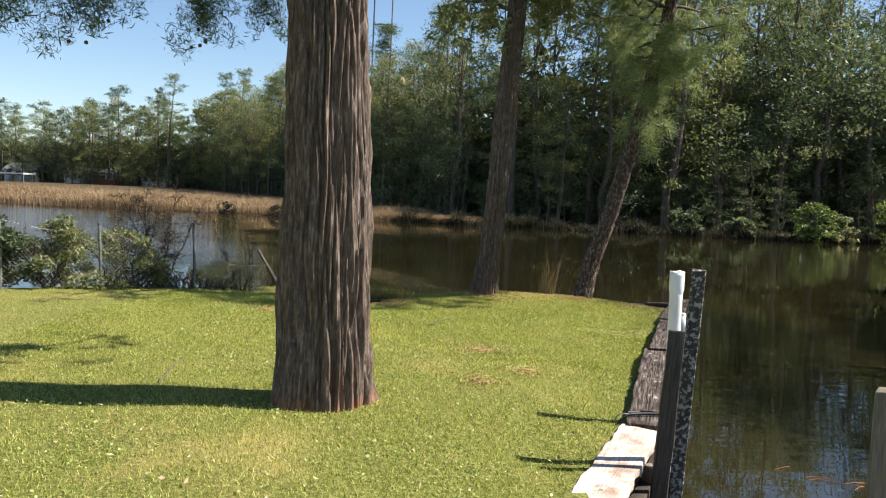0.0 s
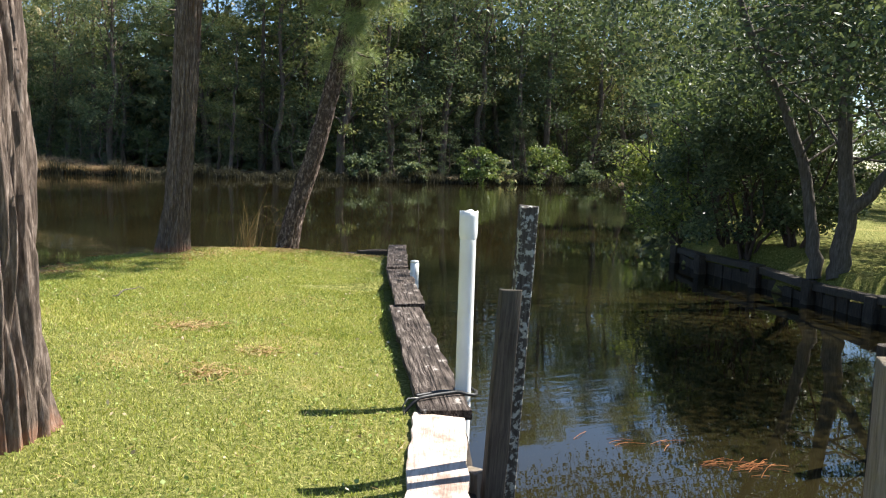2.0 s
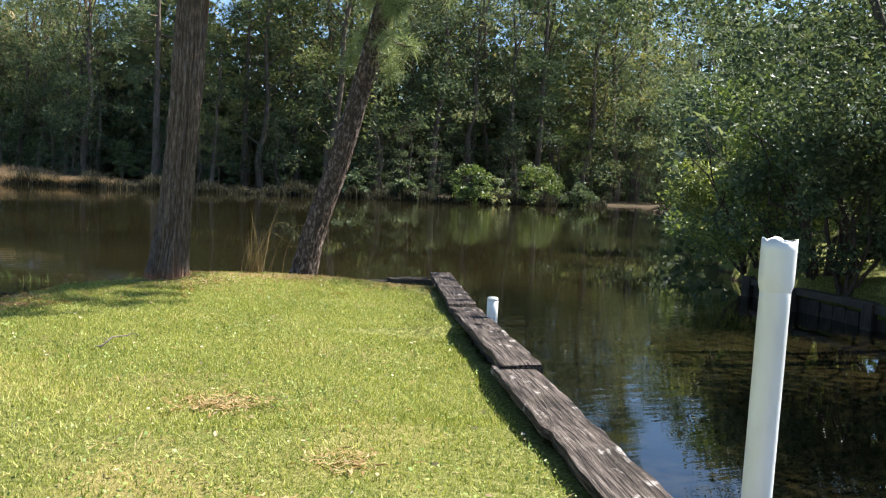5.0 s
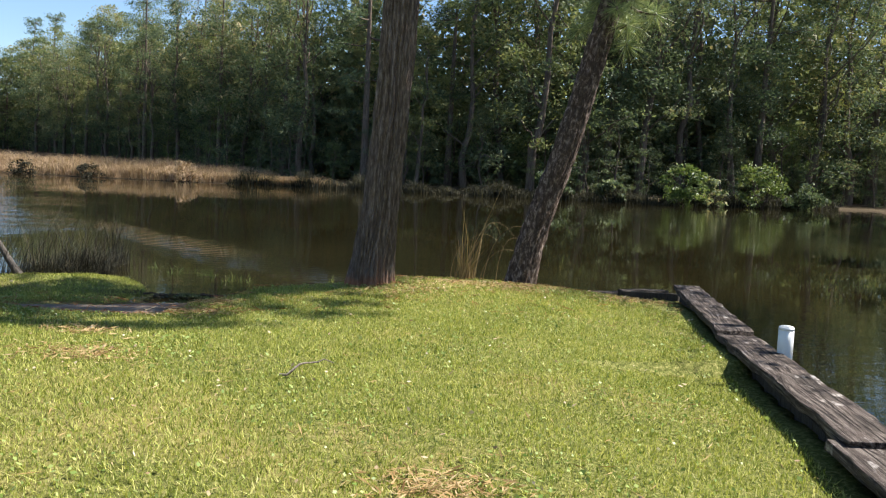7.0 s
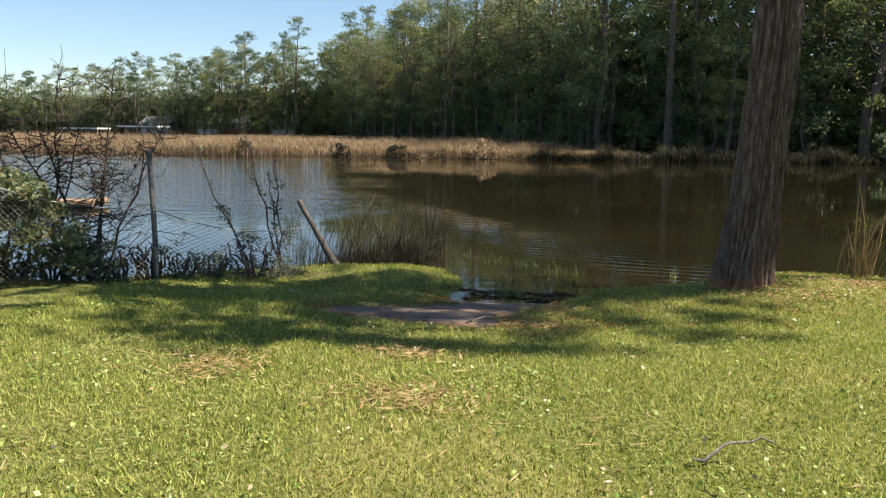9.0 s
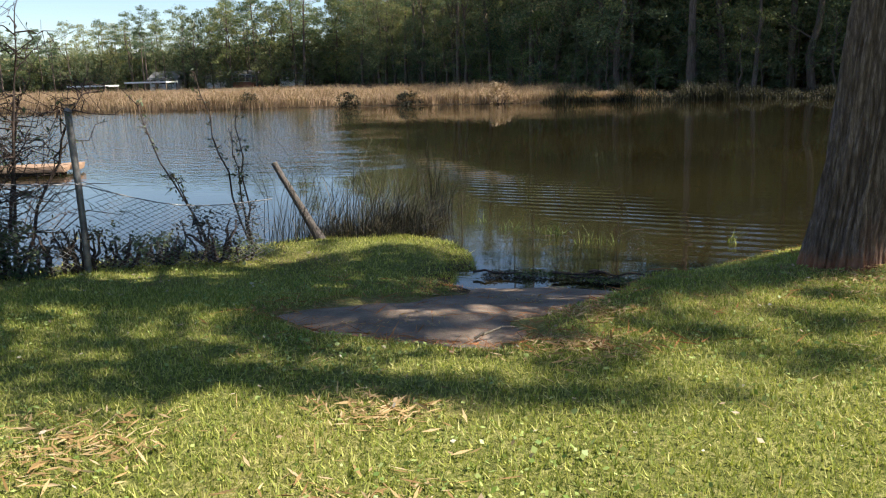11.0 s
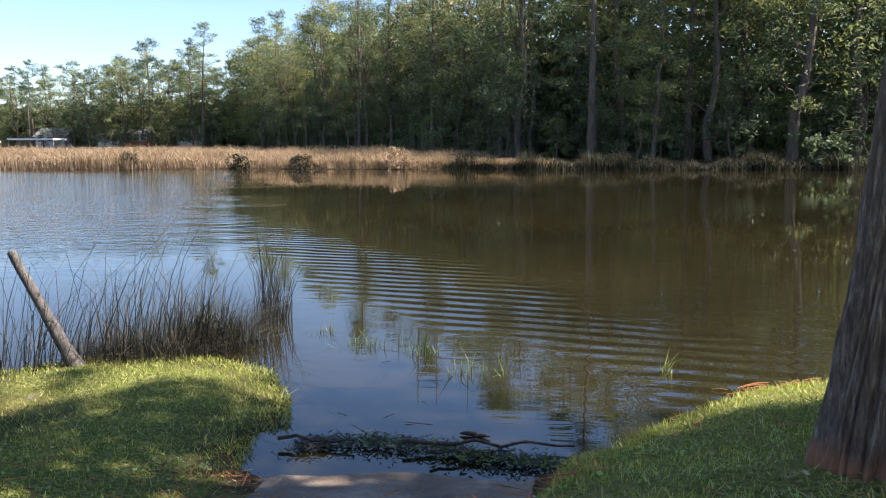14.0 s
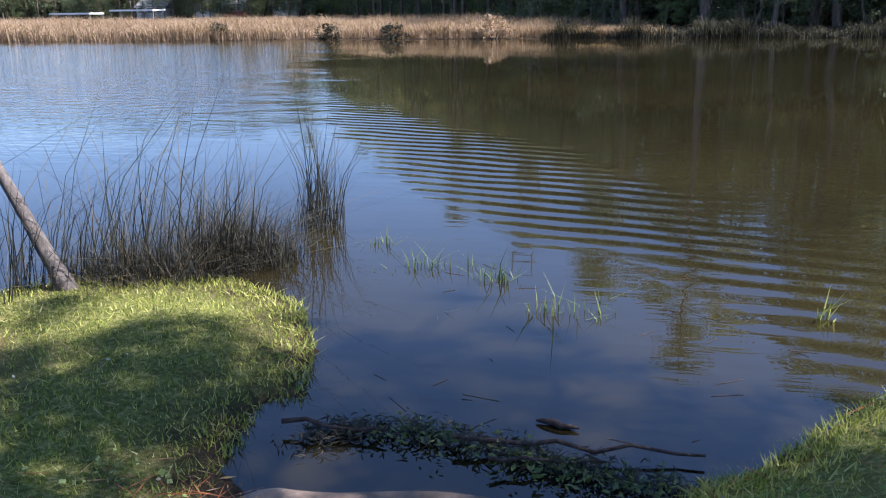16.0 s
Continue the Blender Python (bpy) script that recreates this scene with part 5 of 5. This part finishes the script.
for x, y, n_, h in ((-2.05, 16.20, 30, 0.16), (-1.70, 15.75, 46, 0.2), (-1.49, 15.80, 30, 0.16), (-1.26, 15.62, 46, 0.2), (-0.94, 15.15, 34, 0.22), (-0.73, 15.13, 20, 0.2), (-1.95, 15.66, 16, 0.12), (-1.40, 15.02, 14, 0.1)):
    rush_clump("water_weed", (x, y, 0.03), 0.13, 0.1, n_, h, 0.007, SHRUB_LEAF, "sparse green water weed poking out of the shallows", 0.5)
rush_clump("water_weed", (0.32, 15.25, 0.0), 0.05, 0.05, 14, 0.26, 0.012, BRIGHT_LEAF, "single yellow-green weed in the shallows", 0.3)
# dried reeds between the trees on the point
rush_clump("reed_clump", (1.85, 14.15, 0.25), 0.13, 0.1, 55, 1.25, 0.012, DRY_REED, "dry tan reeds on the shore between two trees", 0.14)
for k in range(7):
    a = rng.uniform(-0.6, 1.2)
    L, H = rng.uniform(0.35, 0.8), rng.uniform(0.5, 1.05)
    s = np.linspace(0, 1, 10)[:, None]
    b = np.array([1.95 + rng.normal(0, 0.2), 14.25 + rng.normal(0, 0.1), 0.2])
    v, f = tube(b + np.concatenate([L * math.cos(a) * s ** 1.8, 0.2 * math.sin(a) * s, H * (s * (2 - s)) - 0.35 * H * s ** 4], 1), np.linspace(0.0045, 0.0015, 10), 4)
    tagged(new("reed_stalk", fast_mesh("reed_stalk", v, f, DRY_REED)), "arching dry grass stalk over the water", "reed", "reed stalks on the point")

# wrack line across the foot of the ramp
wl = np.array([(-1.66, 13.76, 0), (-1.54, 13.85, 0), (-1.26, 13.88, 0), (-0.92, 13.77, 0), (-0.71, 13.69, 0), (-0.43, 13.65, 0)])
C = spline(wl, rng.uniform(0, 1, 2600)) + rng.normal(0, 1, (2600, 3)) * np.array([0.05, 0.04, 0.012]) + np.array([0, 0, 0.02])
v, f = leaves(C, 0.034, 0.005, 0.75)
tagged(afloat("wrack", fast_mesh("wrack", v, f, RUSH)), "dark wrack of weed and twigs across the ramp", "debris", kind="stuff")
C = spline(wl[1:], rng.uniform(0.1, 1, 900)) + rng.normal(0, 1, (900, 3)) * np.array([0.05, 0.05, 0.006]) + np.array([0, -0.03, 0.03])
tagged(afloat("wrack_greens", fast_mesh("wrack_greens", *leaves(C, 0.022, 0.009, 0.5), SHRUB_LEAF)), "small green weeds growing on the wrack", "weeds", kind="stuff")
for a, b, r in (((-1.17, 13.79, 0.05), (-0.36, 13.83, 0.03), 0.011), ((-1.77, 13.81, 0.04), (-1.40, 13.81, 0.04), 0.01), ((-1.03, 13.67, 0.05), (-0.66, 13.74, 0.03), 0.008)):
    P = limb(a, b, 0, 0.12, 8)
    tagged(afloat("stick", fast_mesh("stick", *tube(P, np.linspace(r, r * 0.5, 8), 6), TWIG, True)), "dark stick lying in the wrack", "stick", "sticks in the wrack")
tagged(afloat("driftwood", fast_mesh("driftwood", *tube(limb((-0.91, 14.02, 0.01), (-0.76, 13.98, 0.012), 0, 0.1, 6), [0.004, 0.011, 0.014, 0.013, 0.009, 0.003], 7), TWIG, True)), "short dark driftwood piece floating in the shallows", "driftwood")
# floating flotsam and pine straw
fl = []
for k in range(46):
    x, y = rng.uniform(-1.6, 0.1), rng.uniform(13.9, 15.9)
    a, L = rng.uniform(-1.1, 1.1), rng.uniform(0.03, 0.16)
    fl.append(tube(np.array([(x, y, 0.001), (x + L * math.cos(a), y + L * math.sin(a), 0.0015)]), 0.0011, 4))
tagged(afloat("flotsam", fast_mesh("flotsam", *joined(fl), TWIG)), "thin twigs and needles floating on the shallows", "debris", kind="stuff")
ns = []
for cx_, cy_, n_, sp in ((3.2, 4.35, 14, 0.08), (3.4, 4.2, 26, 0.1), (3.05, 4.7, 5, 0.14), (2.75, 4.9, 5, 0.14), (0.72, 14.88, 26, 0.1), (1.05, 14.95, 22, 0.12)):
    for k in range(n_):
        x, y, a, L = cx_ + rng.normal(0, sp), cy_ + rng.normal(0, sp * 0.5), rng.uniform(-0.7, 0.7), rng.uniform(0.06, 0.2)
        ns.append(tube(np.array([(x, y, 0.004), (x + L * math.cos(a) / 2, y + L * math.sin(a) / 2, 0.012), (x + L * math.cos(a), y + L * math.sin(a), 0.005)]), 0.0022, 3))
tagged(afloat("floating_pine_straw", fast_mesh("floating_pine_straw", *joined(ns), NEEDLE_LITTER)), "orange pine straw floating on the water", "pine straw", kind="stuff")

# ---- log raft, sheds and houses beyond the water ----
RAFT_WOOD = wood_material("wet_brown_timber", (0.2, 0.12, 0.07), (0.42, 0.28, 0.18), (0.12, 0.08, 0.05), (14, 0.9, 14))
RAFT = thing("log_raft", (-10, 20.6, WZ), "low pale timber float moored on the water", "raft")
for k in range(4):
    lay("plank", (-11.9, 20.2 + 0.22 * k), (-9.95 - 0.1 * (k % 2), 20.7 + 0.22 * k), 0.2, 0.1, 0.18 - 0.02 * k, 0.16, RAFT_WOOD, RAFT, np.array([-10, 20.6, 0]))
lay("float", (-11.7, 20.5), (-10.2, 20.95), 0.5, 0.2, 0.1, 0.1, BLACK_WOOD, RAFT, np.array([-10, 20.6, 0]))


def box(bm, x0, x1, y0, y1, z0, z1):
    r = bmesh.ops.create_cube(bm, size=1)
    bmesh.ops.scale(bm, vec=(x1 - x0, y1 - y0, z1 - z0), verts=r["verts"])
    bmesh.ops.translate(bm, vec=((x0 + x1) / 2, (y0 + y1) / 2, (z0 + z1) / 2), verts=r["verts"])


def boat_shed(x, y, w, h, label):
    ob = thing("boat_shed", (x, y, 0), label, "boat shed", "sheds across the water")
    bm = bmesh.new()
    box(bm, -w / 2, w / 2, -2, 2, h, h + 0.25)
    part("roof", bm, WHITE, ob)
    for k in range(5):
        for s in (-1.8, 1.8):
            bm = bmesh.new()
            px_ = -w / 2 + 0.15 + (w - 0.3) * k / 4
            box(bm, px_ - 0.08, px_ + 0.08, s - 0.08, s + 0.08, -0.9, h)
            part("post", bm, POST_WOOD, ob)
    bm = bmesh.new()
    box(bm, -w / 2, w / 2, -1.6, 1.6, 0.25, 0.4)
    part("deck", bm, POST_WOOD, ob)


def house(x, y, w, d, h, wall_mat, label):
    z = hz(x, y)
    ob = thing("house", (x, y, z), label, "house", "houses across the water")
    bm = bmesh.new()
    box(bm, -w / 2, w / 2, -d / 2, d / 2, -0.3, h)
    part("wall", bm, wall_mat, ob)
    bm = bmesh.new()
    r = [bm.verts.new(q) for q in ((-w / 2 - 0.4, -d / 2 - 0.4, h), (w / 2 + 0.4, -d / 2 - 0.4, h), (w / 2 + 0.4, d / 2 + 0.4, h), (-w / 2 - 0.4, d / 2 + 0.4, h), (-w / 2 - 0.4, 0, h + d * 0.3), (w / 2 + 0.4, 0, h + d * 0.3))]
    for q in ((0, 1, 5, 4), (2, 3, 4, 5), (0, 4, 3), (1, 2, 5), (0, 3, 2, 1)):
        bm.faces.new([r[k] for k in q])
    part("roof", bm, ROOF, ob)
    for k in range(3):
        bm = bmesh.new()
        cx_ = -w / 2 + w * (k + 0.5) / 3
        box(bm, cx_ - 0.55, cx_ + 0.55, -d / 2 - 0.04, -d / 2 + 0.02, 0.9, 2.1)
        win = part("window", bm, WHITE, ob)
        bm = bmesh.new()
        box(bm, cx_ - 0.47, cx_ + 0.47, -d / 2 - 0.06, -d / 2 - 0.03, 0.98, 2.02)
        part("pane", bm, GLASS, win)


boat_shed(-74.5, 138, 7.5, 1.9, "open white-roofed boat shed over the water")
boat_shed(-84, 136, 7, 1.5, "open white-roofed boat shed over the water")
house(-76, 147, 5, 5, 1.7, WHITE, "white gabled cottage among trees across the water")
house(-66, 146, 3.5, 4, 1.7, WHITE, "small white cottage among trees across the water")
house(-60.5, 145, 3.5, 4, 1.6, BRICK, "small red cottage among trees across the water")
house(-51, 143, 4, 4, 1.6, WHITE, "white cottage among trees across the water")
# twin utility masts far behind the woods
MAST = thing("utility_mast", (-12.5, 138, 1), "thin twin-pole steel utility mast behind the woods", "mast")
for x in (-1.5, 1.5):
    child("pole", fast_mesh("pole", *tube(np.array([(x, 0, -1), (x, 0, 38)]), 0.12, 8), STEEL), MAST)
child("crossbar", fast_mesh("crossbar", *tube(np.array([(-1.5, 0, 28.4), (1.5, 0, 28.4)]), 0.1, 6), STEEL), MAST)

# ---- lawn: blades, clover, straw ----


def lawn_points(n_, x0, x1, y0, y1, edge=0.05):
    x, y = rng.uniform(x0, x1, n_), rng.uniform(y0, y1, n_)
    d = signed(x, y, HOME)
    keep = (d > edge) & (signed(x, y, RAMP) < 0.03 * np.sin(x * 9) - 0.02) & (np.hypot(x + 0.94, y - 4.65) > 0.36) & (np.hypot(x - 0.6, y - 12.9) > 0.24)
    wall_x = np.interp(y, [q[1] for q in BULK_R[::-1]], [q[0] for q in BULK_R[::-1]])
    keep &= ~((y < 12.9) & (x > wall_x - 0.34) & (x > 0.5))
    x, y = x[keep], y[keep]
    return np.stack([x, y, height(x, y)], 1)


thin = lambda P: np.sin(P[:, 0] * 2.1 + 1.3 * np.sin(P[:, 1] * 1.7)) * np.sin(P[:, 1] * 2.6 + 0.8 * P[:, 0])
P = np.concatenate([lawn_points(130000, -4.5, 3.5, 1.5, 7.0), lawn_points(230000, -4.5, 3.2, 6.8, 12.6), lawn_points(75000, -4.8, 3.5, 12.5, 15.9, 0.09), lawn_points(70000, -9, 4, 3.5, 13.5)])
P = P[rng.uniform(size=len(P)) > 0.35 * (thin(P) > 0.55)]
v, f = spikes(P - np.array([0, 0, 0.006]), 0.029, 0.0078, 0.8)
tagged(new("lawn_grass", fast_mesh("lawn_grass", v, f, GRASS)), "short mown yellow-green lawn grass", "grass", kind="stuff")
P = lawn_points(50000, -4.5, 3.5, 1.5, 13.5)
P = P[rng.uniform(size=len(P)) < 0.18 + 0.6 * (np.sin(P[:, 0] * 3.3 + 2) * np.sin(P[:, 1] * 2.4) > 0.3)]
v, f = leaves(P + np.array([0, 0, 0.024]), 0.017, 0.013, 0.55)
tagged(new("clover", fast_mesh("clover", v, f, CLOVER)), "scattered clover and broad weeds in the lawn", "clover", kind="stuff")
P = lawn_points(16000, -4.5, 3.5, 1.5, 14.5)
P = P[rng.uniform(size=len(P)) < 0.12 + 0.75 * (thin(P) > 0.6)]
v, f = leaves(P + np.array([0, 0, 0.02]), 0.075, 0.004, 0.85)
tagged(new("straw", fast_mesh("straw", v, f, STRAW)), "dry thatch and straw lying in the lawn", "straw", kind="stuff")
P = lawn_points(1100, -4.5, 3.5, 1.5, 14.2)
v, f = leaves(P + np.array([0, 0, 0.032]), 0.024, 0.013, 0.6)
tagged(new("fallen_leaves", fast_mesh("fallen_leaves", v, f, DRY_LEAF)), "pale dry leaves scattered over the lawn", "leaves", kind="stuff")
# bare, dried-out spots
P = []
for x, y, r, k in ((0.35, 7.3, 0.22, 500), (-1.4, 9.55, 0.3, 500), (-2.5, 9.9, 0.3, 400), (0.9, 12.4, 0.5, 900), (2.2, 13.0, 0.6, 1100), (3.2, 12.3, 0.4, 700), (1.6, 13.2, 0.5, 800), (-0.9, 11.25, 0.25, 400), (-0.85, 11.9, 0.2, 300), (0.3, 5.6, 0.2, 260), (0.7, 6.2, 0.16, 200), (-1.6, 10.4, 0.2, 250)):
    q = np.stack([x + r * rng.normal(size=k) * 0.6, y + r * rng.normal(size=k) * 0.5, np.zeros(k)], 1)
    q[:, 2] = height(q[:, 0], q[:, 1]) + 0.022
    P.append(q[q[:, 2] > 0.1])
v, f = leaves(np.concatenate(P), 0.055, 0.007, 0.85)
tagged(new("dry_thatch", fast_mesh("dry_thatch", v, f, STRAW)), "dried tan thatch in bare lawn spots", "thatch", kind="stuff")
# taller fringe along the bank and the ramp
q = np.concatenate([spline(np.array([(*p, 0) for p in SHORE[5:13]]), rng.uniform(0, 1, 5000)), spline(np.array([(*p, 0) for p in SHORE[13:21]]), rng.uniform(0, 1, 6000))])
q[:, :2] += rng.normal(0, 0.10, (len(q), 2))
q[:, 2] = height(q[:, 0], q[:, 1])
q = q[(q[:, 2] > -0.02) & (signed(q[:, 0], q[:, 1], RAMP) < 0.0)]
v, f = spikes(q, 0.035, 0.007, 0.9)
tagged(new("bank_grass", fast_mesh("bank_grass", v, f, GRASS)), "longer grass fringing the bank", "grass", kind="stuff")
# pine straw, twigs on ramp and lawn
q = np.stack([rng.uniform(-2.8, -0.3, 3600), rng.uniform(11.1, 13.4, 3600), np.zeros(3600)], 1)
edge = np.abs(signed(q[:, 0], q[:, 1], RAMP))
q = q[rng.uniform(size=3600) < 0.8 * np.exp(-edge / 0.14) + 0.05]
q[:, 2] = height(q[:, 0], q[:, 1]) + 0.025
q2 = lawn_points(700, -0.9, 3.4, 11.2, 14.2)
v, f = leaves(np.concatenate([q, q2 + np.array([0, 0, 0.03])]), 0.13, 0.004, 0.9)
tagged(new("pine_straw", fast_mesh("pine_straw", v, f, NEEDLE_LITTER)), "rusty pine straw littering the ramp edges", "pine straw", kind="stuff")
for a, b, r in (((-0.25, 9.0, 0.47), (0.05, 9.08, 0.52), 0.008), ((-2.28, 4.95, 0.56), (-2.16, 5.2, 0.72), 0.008), ((-1.4, 11.42, 0.36), (-1.22, 11.68, 0.34), 0.008)):
    tagged(new("fallen_twig", fast_mesh("fallen_twig", *tube(limb(a, b, -0.03, 0.3, 7), np.linspace(r, 0.003, 7), 6), POST_WOOD, True)), "pale bare twig lying on the grass", "twig", "twigs on the lawn")

# needles and leaves washed over the boat ramp
m = 2600
P = np.stack([rng.uniform(-2.75, -0.35, m), rng.uniform(11.2, 13.5, m)], 1)
edge = signed(P[:, 0], P[:, 1], RAMP)
drift = np.sin(P[:, 0] * 5 + 2 * np.sin(P[:, 1] * 3)) + 0.6 * np.sin(P[:, 1] * 6)
P = P[(edge > -0.06) & ((edge < 0.16) | (drift > 0.75)) & (rng.uniform(0, 1, m) < 0.85)]
z = np.interp(P[:, 1], [11.2, 12.1, 12.5, 13.38, 15.0], [0.33, 0.27, 0.20, WZ, -0.11]) + 0.024
v, f = leaves(np.column_stack([P, z]), 0.035, 0.007, 0.93)
tagged(new("ramp_litter", fast_mesh("ramp_litter", v, f, STRAW)), "brown needles and dead leaves strewn on the boat ramp", "litter", kind="stuff")
